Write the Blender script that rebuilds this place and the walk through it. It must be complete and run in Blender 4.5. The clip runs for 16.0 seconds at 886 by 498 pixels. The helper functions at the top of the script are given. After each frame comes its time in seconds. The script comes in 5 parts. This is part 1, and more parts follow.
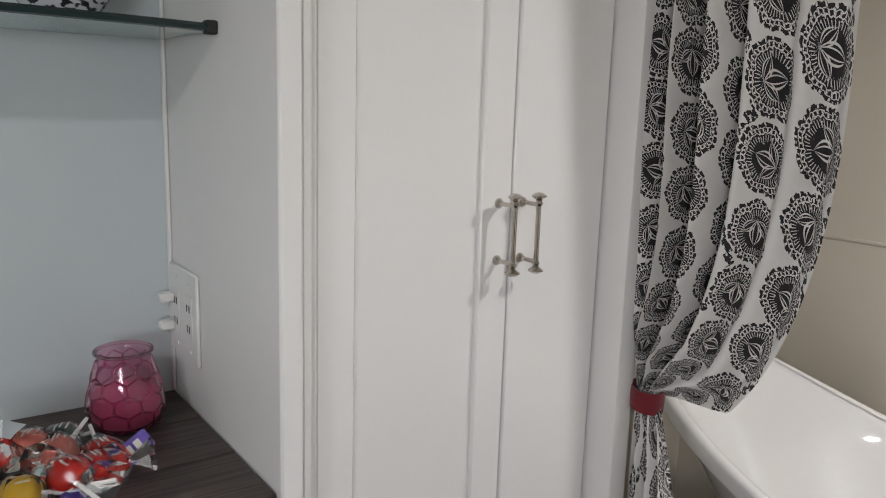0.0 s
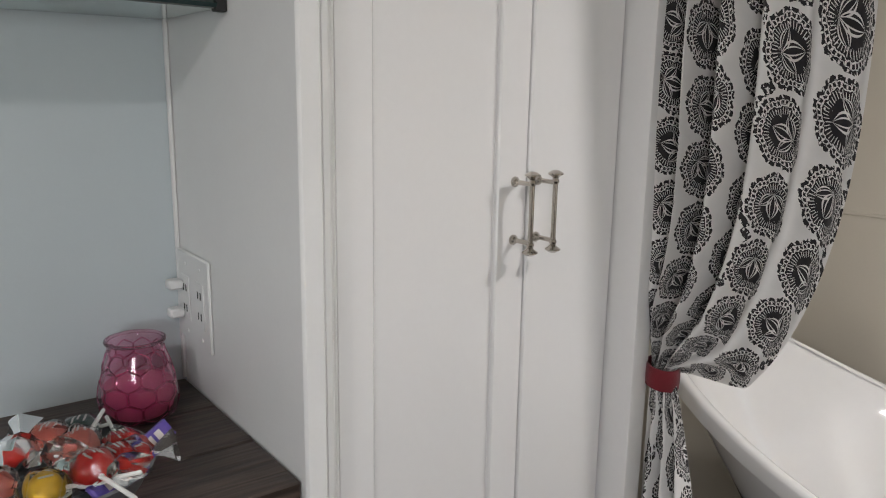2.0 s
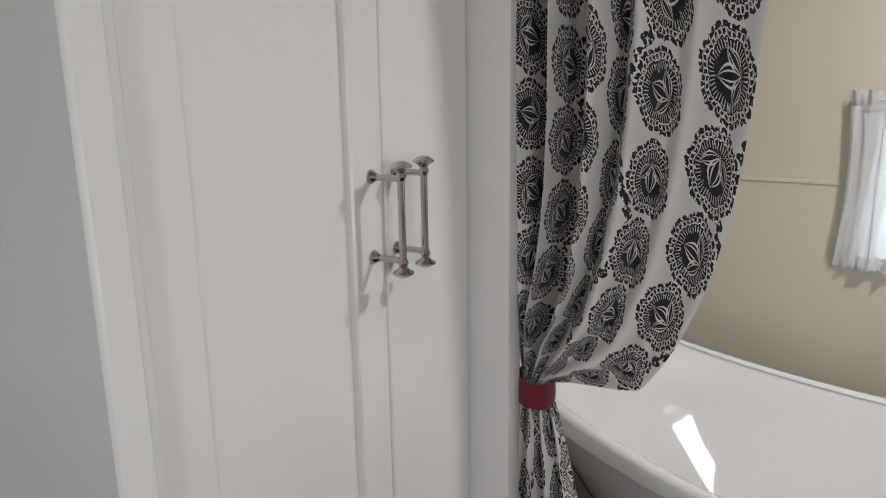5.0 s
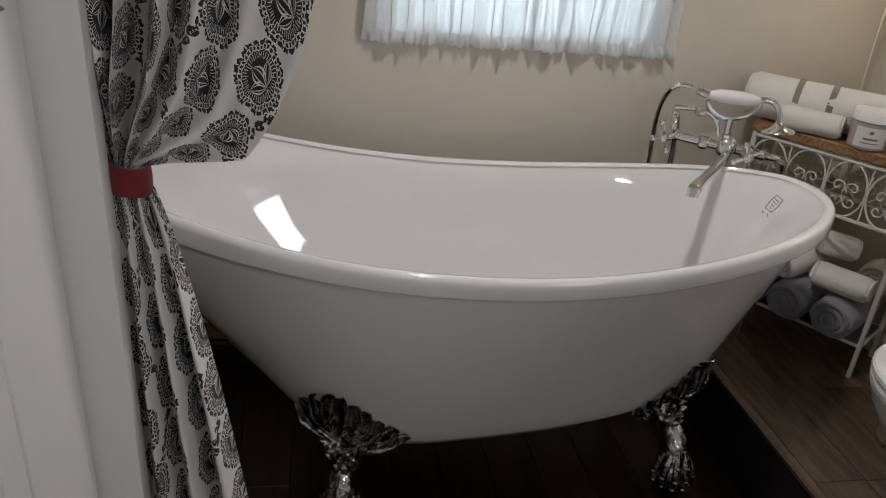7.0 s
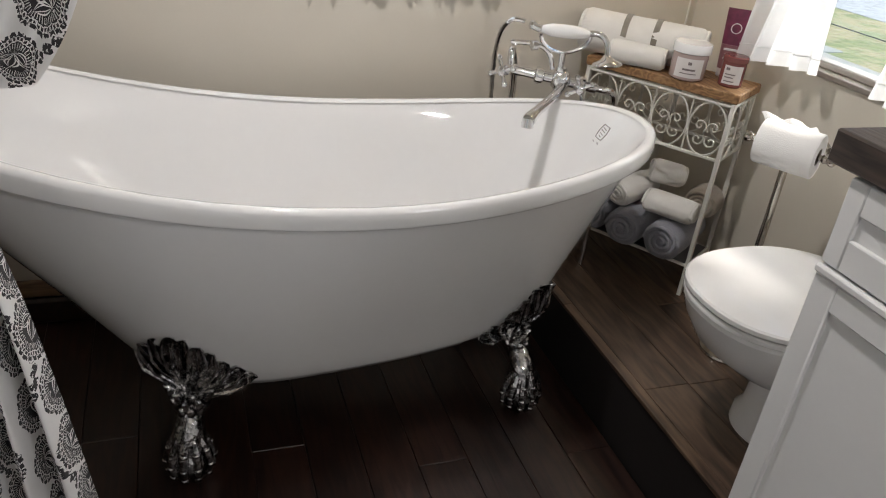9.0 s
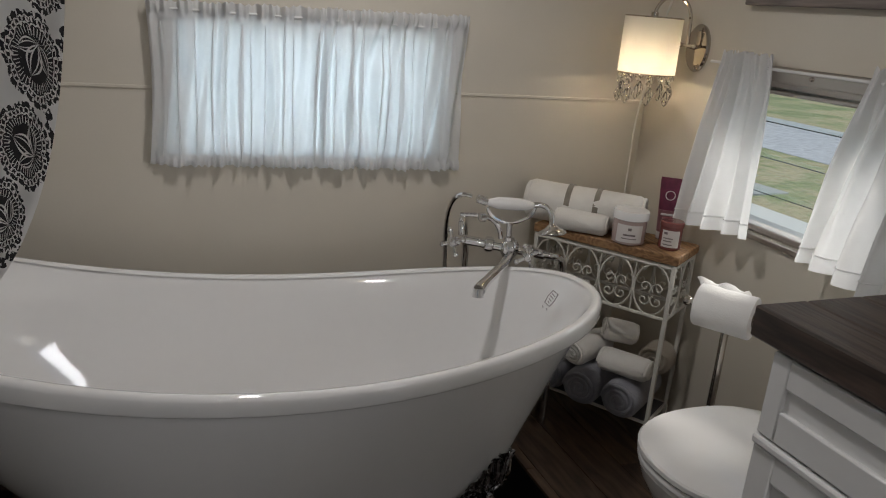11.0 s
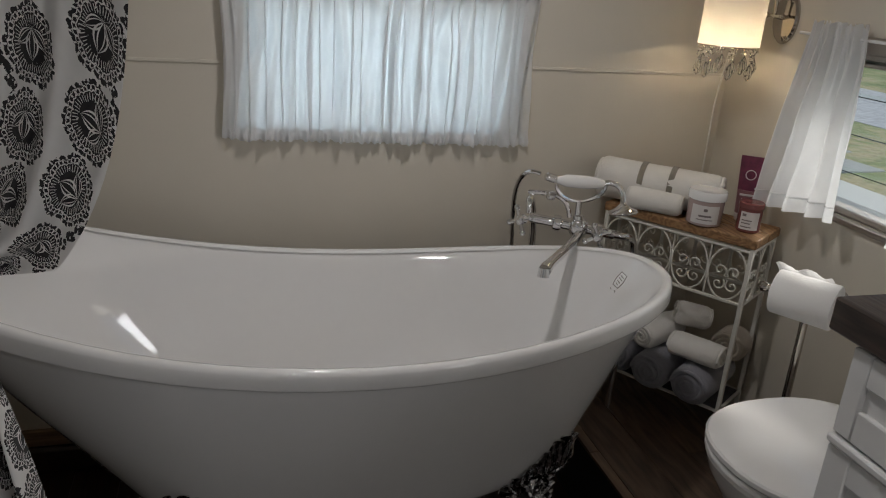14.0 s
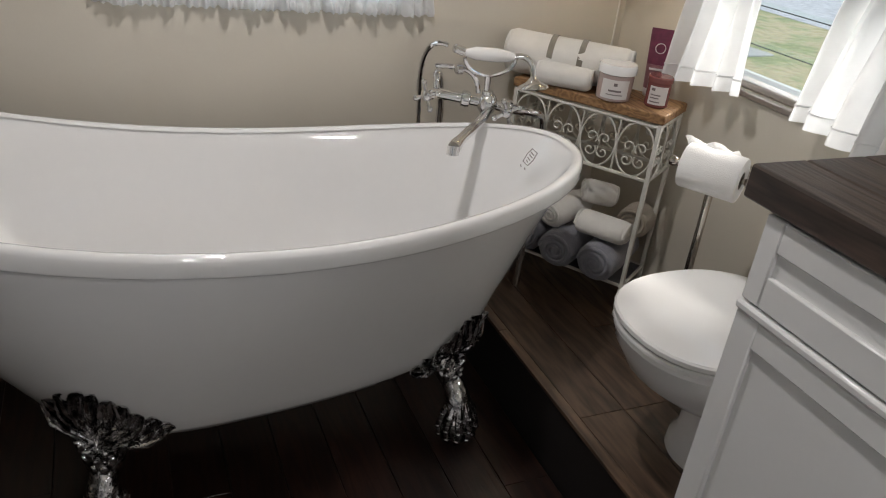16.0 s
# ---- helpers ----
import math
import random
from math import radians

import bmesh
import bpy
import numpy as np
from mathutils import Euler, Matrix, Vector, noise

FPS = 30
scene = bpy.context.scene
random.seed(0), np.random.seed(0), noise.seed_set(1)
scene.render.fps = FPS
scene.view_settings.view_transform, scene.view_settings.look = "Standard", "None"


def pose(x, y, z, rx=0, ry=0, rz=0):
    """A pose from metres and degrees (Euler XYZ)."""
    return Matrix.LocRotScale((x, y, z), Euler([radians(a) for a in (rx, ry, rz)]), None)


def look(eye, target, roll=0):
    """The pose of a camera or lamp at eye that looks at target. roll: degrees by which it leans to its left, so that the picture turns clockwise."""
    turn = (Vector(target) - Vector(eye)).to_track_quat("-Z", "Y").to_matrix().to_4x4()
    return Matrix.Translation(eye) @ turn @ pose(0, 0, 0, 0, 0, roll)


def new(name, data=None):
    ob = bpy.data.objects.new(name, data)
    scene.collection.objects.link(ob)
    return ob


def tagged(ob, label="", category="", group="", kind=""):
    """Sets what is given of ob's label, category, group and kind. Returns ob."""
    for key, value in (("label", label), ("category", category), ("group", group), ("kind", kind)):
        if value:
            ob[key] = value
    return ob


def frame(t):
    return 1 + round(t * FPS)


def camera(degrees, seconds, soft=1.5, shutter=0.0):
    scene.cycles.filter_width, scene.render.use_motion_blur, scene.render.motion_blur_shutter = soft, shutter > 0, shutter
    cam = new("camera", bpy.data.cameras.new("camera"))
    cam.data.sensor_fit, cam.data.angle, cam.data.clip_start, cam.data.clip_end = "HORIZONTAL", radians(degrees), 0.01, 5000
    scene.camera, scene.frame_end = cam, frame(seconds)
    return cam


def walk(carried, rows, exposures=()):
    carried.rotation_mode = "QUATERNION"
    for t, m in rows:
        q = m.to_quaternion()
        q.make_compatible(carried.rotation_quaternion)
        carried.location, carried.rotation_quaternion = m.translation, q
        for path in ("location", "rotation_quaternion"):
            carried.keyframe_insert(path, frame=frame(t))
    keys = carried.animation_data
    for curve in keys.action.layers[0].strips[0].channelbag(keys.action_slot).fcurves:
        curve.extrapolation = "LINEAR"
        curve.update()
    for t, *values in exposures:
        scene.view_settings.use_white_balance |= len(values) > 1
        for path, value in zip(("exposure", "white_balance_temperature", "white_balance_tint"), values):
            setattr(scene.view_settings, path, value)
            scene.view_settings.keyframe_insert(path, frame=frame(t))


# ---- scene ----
cam = camera(60.6, 16.0, soft=1.1)
PATH = [
    (0, (0.482, -0.186, 1.269), (1.641, 1.402, 0.902), 1.8),
    (0.5, (0.46, -0.164, 1.273), (1.608, 1.426, 0.885), 1.5),
    (1, (0.454, -0.131, 1.257), (1.659, 1.404, 0.825), 2.1),
    (1.5, (0.459, -0.142, 1.259), (1.652, 1.41, 0.846), 1.4),
    (2, (0.452, -0.14, 1.261), (1.641, 1.414, 0.85), 0.9),
    (2.5, (0.44, -0.122, 1.257), (1.634, 1.424, 0.83), 1.4),
    (3, (0.439, -0.113, 1.258), (1.644, 1.422, 0.818), 1.4),
    (3.2, (0.438, -0.106, 1.261), (1.65, 1.424, 0.828), 1.2),
    (5.3, (0.611, 0.317, 1.236), (2.364, 1.114, 0.695), -0.2),
    (5.5, (0.636, 0.343, 1.227), (2.415, 1.041, 0.638), 0.5),
    (6, (0.624, 0.397, 1.198), (2.499, 0.61, 0.534), 1.5),
    (6.5, (0.574, 0.444, 1.186), (2.423, 0.388, 0.426), 2.8),
    (7, (0.562, 0.42, 1.148), (2.324, 0.069, 0.269), 4.7),
    (7.5, (0.53, 0.397, 1.144), (2.26, -0.08, 0.259), 4.9),
    (8, (0.513, 0.36, 1.128), (2.176, -0.228, 0.186), 7.2),
    (8.5, (0.508, 0.352, 1.109), (2.135, -0.256, 0.117), 8.2),
    (9, (0.502, 0.329, 1.117), (2.141, -0.309, 0.165), 6.6),
    (9.5, (0.488, 0.316, 1.133), (2.164, -0.342, 0.264), 5.5),
    (10, (0.481, 0.322, 1.149), (2.185, -0.382, 0.373), 5.6),
    (10.2, (0.48, 0.323, 1.16), (2.207, -0.385, 0.443), 5.2),
    (12.3, (0.433, 0.235, 1.229), (2.237, -0.45, 0.704), 4.2),
    (12.5, (0.425, 0.237, 1.229), (2.247, -0.403, 0.709), 4.1),
    (13, (0.448, 0.247, 1.222), (2.276, -0.326, 0.647), 4.7),
    (13.5, (0.482, 0.258, 1.218), (2.298, -0.305, 0.597), 4.6),
    (14, (0.493, 0.263, 1.206), (2.296, -0.269, 0.523), 4.1),
    (14.5, (0.501, 0.249, 1.191), (2.28, -0.286, 0.451), 4.2),
    (15, (0.52, 0.236, 1.167), (2.221, -0.315, 0.27), 5.0),
    (15.5, (0.548, 0.226, 1.153), (2.194, -0.416, 0.215), 6.2),
    (16, (0.554, 0.252, 1.154), (2.156, -0.505, 0.227), 6.6),
]
walk(cam, [(t, look(eye, target, roll)) for t, eye, target, roll in PATH],
     exposures=[(0, 0.1), (3, 0.1), (5.5, -0.25), (6, -0.6), (6.5, -0.75), (7, -0.5), (8, 0.1), (9, 0.15), (9.5, 0.0), (10, -0.4), (12.5, -1.0), (14, -1.0), (14.5, -0.75), (15.2, -0.35), (16, -0.2)])
scene.view_settings.exposure = 0.0

# ---- world and lights ----
world = bpy.data.worlds.new("sky_world")
scene.world = world
world.use_nodes = True
wnt = world.node_tree
sky = wnt.nodes.new("ShaderNodeTexSky")
sky.sky_type, sky.sun_disc = "NISHITA", False
sky.sun_elevation, sky.sun_rotation = radians(42), radians(192)
wnt.links.new(sky.outputs[0], wnt.nodes["Background"].inputs[0])
wnt.nodes["Background"].inputs[1].default_value = 0.15


def lamp(name, kind, m, energy, colour, **extra):
    data = bpy.data.lights.new(name, kind)
    data.energy, data.color = energy, colour
    ob = new(name, data)
    ob.matrix_world = m
    return data


sun = lamp("sun", "SUN", pose(0, 0, 6, 48, 0, 12), 5.0, (1.0, 0.95, 0.88))
sun.angle = radians(12)
# daylight standing in the bathroom window openings, and two small disks under the ceiling
d = lamp("tub_window_daylight", "AREA", look((2.70, -0.14, 0.97), (0.5, -0.14, 0.9)), 4.2, (0.70, 0.85, 1.0))
d.shape, d.size, d.size_y = "RECTANGLE", 0.70, 0.34
# first disk lights the tub; the second is an added fill for the nook
for px, py, watts in ((1.86, -0.16, 11.0), (-0.25, -0.15, 9.0)):
    d = lamp("ceiling_downlight", "AREA", look((px, py, 1.822), (px, py, 0.0)), watts, (1.0, 0.965, 0.96))
    d.shape, d.size = "DISK", 0.09
d = lamp("louvre_window_daylight", "AREA", look((1.87, -1.64, 1.46), (1.85, -0.9, 0.75)), 11, (0.90, 0.95, 1.0))
d.shape, d.size, d.size_y = "RECTANGLE", 0.7, 0.5
# added fill from outside the view, brightening wardrobe doors and nook
d = lamp("kitchen_window_daylight", "AREA", look((-0.45, -1.28, 1.32), (0.6, 1.1, 1.0)), 13, (0.96, 0.965, 1.0))
d.shape, d.size, d.size_y = "RECTANGLE", 0.60, 0.45
d = lamp("sconce_bulb", "POINT", pose(2.338, -1.045, 1.105), 25.0, (1.0, 0.80, 0.55))
d.shadow_soft_size = 0.02


# ---- materials ----
class Nodes:
    def __init__(self, name):
        self.mat = bpy.data.materials.new(name)
        self.mat.use_nodes = True
        self.nt = self.mat.node_tree
        self.bsdf = self.nt.nodes["Principled BSDF"]
        self.out = self.nt.nodes["Material Output"]

    def add(self, kind, operation="", blend_type=""):
        n = self.nt.nodes.new("ShaderNode" + kind)
        if operation:
            n.operation = operation
        if blend_type:
            n.data_type, n.blend_type = "RGBA", blend_type
        return n

    def link(self, a, b):
        self.nt.links.new(a, b)

    def math(self, op, a, b=None, c=None):
        n = self.add("Math", operation=op)
        for i, v in enumerate((a, b, c)):
            if v is None:
                continue
            if isinstance(v, (int, float)):
                n.inputs[i].default_value = v
            else:
                self.link(v, n.inputs[i])
        return n.outputs[0]

    def coords(self, which="Object", scale=(1, 1, 1), turn=(0, 0, 0)):
        tc, mp = self.add("TexCoord"), self.add("Mapping")
        self.link(tc.outputs[which], mp.inputs[0])
        mp.inputs["Scale"].default_value, mp.inputs["Rotation"].default_value = scale, turn
        return mp.outputs[0]

    def noise(self, vec, scale, detail=4.0, rough=0.55):
        n = self.add("TexNoise")
        self.link(vec, n.inputs["Vector"])
        n.inputs["Scale"].default_value, n.inputs["Detail"].default_value, n.inputs["Roughness"].default_value = scale, detail, rough
        return n.outputs["Fac"]

    def ramp(self, fac, *stops):
        n = self.add("ValToRGB")
        el = n.color_ramp.elements
        while len(el) < len(stops):
            el.new(0.5)
        for e, (pos, col) in zip(el, stops):
            e.position = pos
            e.color = (*col, 1) if len(col) == 3 else col
        self.link(fac, n.inputs[0])
        return n.outputs[0]

    def mix(self, fac, a, b, mode="MIX"):
        n = self.add("Mix", blend_type=mode)
        for sock, v in ((n.inputs[0], fac), (n.inputs[6], a), (n.inputs[7], b)):
            if isinstance(v, (int, float)):
                sock.default_value = v
            elif isinstance(v, tuple):
                sock.default_value = (*v, 1)
            else:
                self.link(v, sock)
        return n.outputs[2]

    def bump(self, height, strength=0.2, distance=0.002):
        n = self.add("Bump")
        n.inputs["Strength"].default_value, n.inputs["Distance"].default_value = strength, distance
        self.link(height, n.inputs["Height"])
        self.link(n.outputs[0], self.bsdf.inputs["Normal"])

    def set(self, **kw):
        names = dict(colour="Base Color", rough="Roughness", metal="Metallic", trans="Transmission Weight", ior="IOR", coat="Coat Weight", spec="Specular IOR Level", sub="Subsurface Weight", sheen="Sheen Weight", alpha="Alpha")
        for key, v in kw.items():
            sock = self.bsdf.inputs[names[key]]
            if isinstance(v, tuple):
                sock.default_value = (*v, 1)
            elif isinstance(v, (int, float)):
                sock.default_value = v
            else:
                self.link(v, sock)
        return self


def paint(name, c0, c1, rough=0.5, scale=3.0, fine=160.0, bump=0.06, coat=0.0):
    """Painted or plain surface: broad uneven tone, small brush or orange-peel relief, varying gloss."""
    n = Nodes(name)
    v = n.coords()
    broad, small = n.noise(v, scale, 5), n.noise(v, fine, 3)
    col = n.ramp(broad, (0.2, c0), (0.8, c1))
    col = n.mix(n.math("MULTIPLY", small, 0.10), col, tuple(x * 0.7 for x in c0))
    n.set(colour=col, rough=n.math("ADD", n.math("MULTIPLY", broad, 0.05), rough - 0.025), coat=coat)
    n.bump(small, bump, 0.002)
    return n.mat


def metal(name, colour, rough):
    n = Nodes(name)
    v = n.coords()
    n.set(colour=colour, metal=1.0, rough=n.math("ADD", n.math("MULTIPLY", n.noise(v, 60, 4), 0.12), rough))
    n.bump(n.noise(v, 300, 3), 0.03, 0.001)
    return n.mat


def wood(name, dark, light, rough, along=0, ring=9.0, per_piece=True, coat=0.0, bump=0.25, across=22.0):
    """Wood with grain running along one axis, streaked at two scales, varied from piece to piece."""
    n = Nodes(name)
    sc = [across] * 3
    sc[along] = 1.6
    tc, mp, info = n.add("TexCoord"), n.add("Mapping"), n.add("ObjectInfo")
    n.link(tc.outputs["Object"], mp.inputs[0])
    mp.inputs["Scale"].default_value = sc
    shift = n.add("VectorMath", operation="SCALE")
    comb = n.add("CombineXYZ")
    for i in range(3):
        n.link(info.outputs["Random"], comb.inputs[i])
    n.link(comb.outputs[0], shift.inputs[0])
    shift.inputs["Scale"].default_value = 37.0
    total = n.add("VectorMath", operation="ADD")
    n.link(mp.outputs[0], total.inputs[0])
    n.link(shift.outputs[0], total.inputs[1])
    v = total.outputs[0]
    swirl = n.noise(v, 0.9, 3)
    rings = n.math("FRACT", n.math("MULTIPLY", swirl, ring))
    rings = n.math("ABSOLUTE", n.math("SUBTRACT", rings, 0.5))
    fibre = n.noise(v, 4.0, 6, 0.7)
    f = n.math("ADD", n.math("MULTIPLY", rings, 0.7), n.math("MULTIPLY", fibre, 0.65))
    col = n.ramp(f, (0.25, dark), (0.75, light))
    tone = n.math("ADD", n.math("MULTIPLY", info.outputs["Random"], 0.5), 0.7)
    col = n.mix(1.0, col, n.ramp(tone, (0.6, (0.62, 0.62, 0.62)), (1.2, (1.0, 1.0, 1.0))), "MULTIPLY") if per_piece else col
    n.set(colour=col, rough=n.math("ADD", n.math("MULTIPLY", fibre, 0.25), rough - 0.1), coat=coat)
    n.bump(f, bump, 0.002)
    return n.mat


def cloth(name, c0, c1, weave=900.0, bump=0.35, see=0.0, lump=60.0):
    n = Nodes(name)
    v = n.coords()
    col = n.ramp(n.noise(v, 14, 5), (0.3, c0), (0.7, c1))
    fine, fluff = n.noise(v, weave, 2), n.noise(v, lump, 5, 0.7)
    n.set(colour=col, rough=0.9, sheen=0.25)
    n.bump(n.math("ADD", fine, n.math("MULTIPLY", fluff, 1.5)), bump, 0.003)
    if see:
        tr, mx = n.add("BsdfTranslucent"), n.add("MixShader")
        n.link(col, tr.inputs[0])
        mx.inputs[0].default_value = see
        n.link(n.bsdf.outputs[0], mx.inputs[1])
        n.link(tr.outputs[0], mx.inputs[2])
        n.link(mx.outputs[0], n.out.inputs[0])
    return n.mat


def glass(name, colour, rough=0.02, ior=1.45):
    n = Nodes(name)
    v = n.coords()
    n.set(colour=colour, trans=1.0, ior=ior, rough=n.math("MULTIPLY", n.noise(v, 20, 3), rough * 2))
    return n.mat


def medallion_cloth(name):
    """Pale cotton printed with black lotus medallions in scattered columns; UV is cloth space in metres."""
    n = Nodes(name)
    uv = n.add("UVMap").outputs[0]
    sep = n.add("SeparateXYZ")
    n.link(uv, sep.inputs[0])
    frill, soft = n.noise(uv, 150.0, 3), n.noise(uv, 45.0, 2)
    W, H = 0.121, 0.113
    u, v = n.math("DIVIDE", sep.outputs[0], W), n.math("DIVIDE", sep.outputs[1], H)
    col = n.math("FLOOR", u)
    v = n.math("ADD", v, n.math("MULTIPLY", n.math("FLOORED_MODULO", col, 2.0), 0.37))
    row = n.math("FLOOR", v)
    cell, rnd, rs = n.add("CombineXYZ"), n.add("TexWhiteNoise"), n.add("SeparateXYZ")
    n.link(col, cell.inputs[0])
    n.link(row, cell.inputs[1])
    n.link(cell.outputs[0], rnd.inputs["Vector"])
    n.link(rnd.outputs["Color"], rs.inputs[0])
    fu = n.math("SUBTRACT", n.math("FRACT", u), n.math("ADD", n.math("MULTIPLY", rs.outputs[0], 0.10), 0.45))
    fv = n.math("SUBTRACT", n.math("FRACT", v), n.math("ADD", n.math("MULTIPLY", rs.outputs[1], 0.06), 0.47))
    turn = n.math("MULTIPLY", n.math("SUBTRACT", rs.outputs[2], 0.5), 4.6)
    cs, sn = n.math("COSINE", turn), n.math("SINE", turn)
    fu, fv = n.math("MULTIPLY", fu, W), n.math("MULTIPLY", fv, H)
    px = n.math("SUBTRACT", n.math("MULTIPLY", fu, cs), n.math("MULTIPLY", fv, sn))
    py = n.math("ADD", n.math("MULTIPLY", fu, sn), n.math("MULTIPLY", fv, cs))
    ang = n.math("ARCTAN2", px, py)
    r = n.math("SQRT", n.math("ADD", n.math("MULTIPLY", px, px), n.math("MULTIPLY", py, py)))
    lobes = n.math("ABSOLUTE", n.math("SINE", n.math("MULTIPLY", ang, 3.5)))
    tiny = n.math("ABSOLUTE", n.math("SINE", n.math("MULTIPLY", ang, 15.0)))
    reach = n.math("ADD", n.math("ADD", 0.0490, n.math("MULTIPLY", lobes, 0.0050)), n.math("MULTIPLY", tiny, 0.0022))
    f = n.math("DIVIDE", n.math("ADD", r, n.math("MULTIPLY", n.math("SUBTRACT", frill, 0.5), 0.007)), reach)
    inside = n.math("LESS_THAN", f, 1.0)
    fw = n.math("ADD", f, n.math("MULTIPLY", n.math("SUBTRACT", soft, 0.5), 0.10))

    def ring(at, half):
        return n.math("LESS_THAN", n.math("ABSOLUTE", n.math("SUBTRACT", fw, at)), half)

    def band(lo, hi, count, duty):
        dash = n.math("GREATER_THAN", n.math("SINE", n.math("ADD", n.math("MULTIPLY", ang, count), n.math("MULTIPLY", soft, 5.0))), duty)
        return n.math("MULTIPLY", dash, n.math("MULTIPLY", n.math("GREATER_THAN", fw, lo), n.math("LESS_THAN", fw, hi)))

    def petal(lean, length, width):
        c, s_ = math.cos(lean), math.sin(lean)
        y0 = n.math("ADD", py, 0.020)
        a = n.math("DIVIDE", n.math("ADD", n.math("MULTIPLY", y0, c), n.math("MULTIPLY", px, s_)), length)
        b = n.math("ABSOLUTE", n.math("SUBTRACT", n.math("MULTIPLY", px, c), n.math("MULTIPLY", y0, s_)))
        a = n.math("MINIMUM", n.math("MAXIMUM", a, 0.0), 1.0)
        e = n.math("DIVIDE", b, n.math("ADD", n.math("MULTIPLY", n.math("SINE", n.math("MULTIPLY", a, math.pi)), width), 0.0004))
        outline = n.math("LESS_THAN", n.math("ABSOLUTE", n.math("SUBTRACT", e, 0.92)), 0.13)
        vein = n.math("LESS_THAN", n.math("ABSOLUTE", n.math("SUBTRACT", e, 0.42)), 0.08)
        return n.math("MAXIMUM", outline, vein)

    core = n.math("LESS_THAN", fw, 0.70)
    petals = n.math("MAXIMUM", petal(0.0, 0.042, 0.0125), n.math("MAXIMUM", petal(0.95, 0.036, 0.0085), petal(-0.95, 0.036, 0.0085)))
    white = n.math("MULTIPLY", petals, core)
    for mark in (ring(0.74, 0.018), ring(0.87, 0.014), band(0.50, 0.68, 44.0, 0.70), band(0.77, 0.85, 36.0, 0.45), band(0.91, 1.0, 22.0, 0.80), n.math("MULTIPLY", n.math("GREATER_THAN", frill, 0.64), n.math("GREATER_THAN", fw, 0.45))):
        white = n.math("MAXIMUM", white, mark)
    medallion = n.math("MULTIPLY", inside, n.math("SUBTRACT", 1.0, white))
    # trailing garland of small buds between the columns
    wave = n.math("ADD", n.math("MULTIPLY", n.math("SINE", n.math("MULTIPLY", sep.outputs[1], 21.0)), 0.030), n.math("MULTIPLY", soft, 0.008))
    du = n.math("ABSOLUTE", n.math("SUBTRACT", n.math("MULTIPLY", n.math("SUBTRACT", n.math("FRACT", n.math("ADD", n.math("MULTIPLY", u, 0.5), 0.02)), 0.5), 2 * W), wave))
    buds = n.math("MULTIPLY", n.math("ABSOLUTE", n.math("SINE", n.math("MULTIPLY", sep.outputs[1], 150.0))), 0.0105)
    vine = n.math("LESS_THAN", n.math("ADD", du, n.math("MULTIPLY", n.math("SUBTRACT", frill, 0.5), 0.010)), n.math("ADD", buds, 0.0010))
    vine = n.math("MULTIPLY", vine, n.math("LESS_THAN", frill, 0.58))
    ink = n.math("MAXIMUM", medallion, n.math("MULTIPLY", vine, n.math("GREATER_THAN", f, 1.06)))
    tone = n.ramp(n.noise(uv, 18, 4), (0.3, (0.72, 0.705, 0.69)), (0.7, (0.80, 0.785, 0.77)))
    inkc = n.ramp(n.noise(uv, 60, 2), (0.3, (0.010, 0.010, 0.014)), (0.7, (0.028, 0.024, 0.024)))
    c = n.mix(ink, tone, inkc)
    n.set(colour=c, rough=0.85, sheen=0.15)
    n.bump(n.noise(uv, 1500, 2), 0.2, 0.001)
    tr, mx = n.add("BsdfTranslucent"), n.add("MixShader")
    n.link(c, tr.inputs[0])
    mx.inputs[0].default_value = 0.06
    n.link(n.bsdf.outputs[0], mx.inputs[1])
    n.link(tr.outputs[0], mx.inputs[2])
    n.link(mx.outputs[0], n.out.inputs[0])
    return n.mat


M_WALL = paint("cream_wall_paint", (0.57, 0.525, 0.445), (0.64, 0.59, 0.505), 0.45, 2.0)
M_WALL_BLUE = paint("pale_blue_grey_wall_paint", (0.50, 0.56, 0.58), (0.55, 0.61, 0.63), 0.5, 2.0)
M_WHITE = paint("white_cabinet_paint", (0.775, 0.768, 0.76), (0.795, 0.788, 0.78), 0.24, 1.5, 90, 0.0)
M_TRIM = paint("white_trim_paint", (0.74, 0.74, 0.73), (0.80, 0.80, 0.79), 0.4, 4.0)
M_CEIL = paint("ceiling_paint", (0.70, 0.67, 0.60), (0.76, 0.73, 0.66), 0.7, 2.0)
M_BASE = wood("brown_baseboard_wood", (0.14, 0.085, 0.05), (0.26, 0.17, 0.10), 0.45, 1)
# red-brown plank colour taken near black to carry the tub's shade
M_PLANK = wood("shade_darkened_floor_plank", (0.004, 0.0016, 0.0011), (0.026, 0.0095, 0.0055), 0.36, 0, coat=0.08, across=13.0)
M_PLANK2 = wood("greybrown_floor_plank", (0.030, 0.018, 0.012), (0.150, 0.092, 0.058), 0.42, 0, ring=7.0, coat=0.1, across=11.0)
M_COUNTER = wood("dark_stained_counter_wood", (0.018, 0.012, 0.010), (0.085, 0.058, 0.045), 0.4, 0, ring=7, bump=0.5)
M_TABLE = wood("warm_table_wood", (0.16, 0.075, 0.03), (0.42, 0.24, 0.11), 0.55, 0, bump=0.4)
M_TUB = paint("white_tub_acrylic", (0.80, 0.79, 0.78), (0.83, 0.82, 0.81), 0.030, 1.5, 40, 0.0, 1.0)
M_CHINA = paint("white_china", (0.78, 0.77, 0.76), (0.81, 0.80, 0.79), 0.14, 2, 40, 0.01, 0.5)
M_CHROME = metal("chrome", (0.78, 0.78, 0.79), 0.04)
M_NICKEL = metal("brushed_nickel", (0.52, 0.48, 0.43), 0.05)
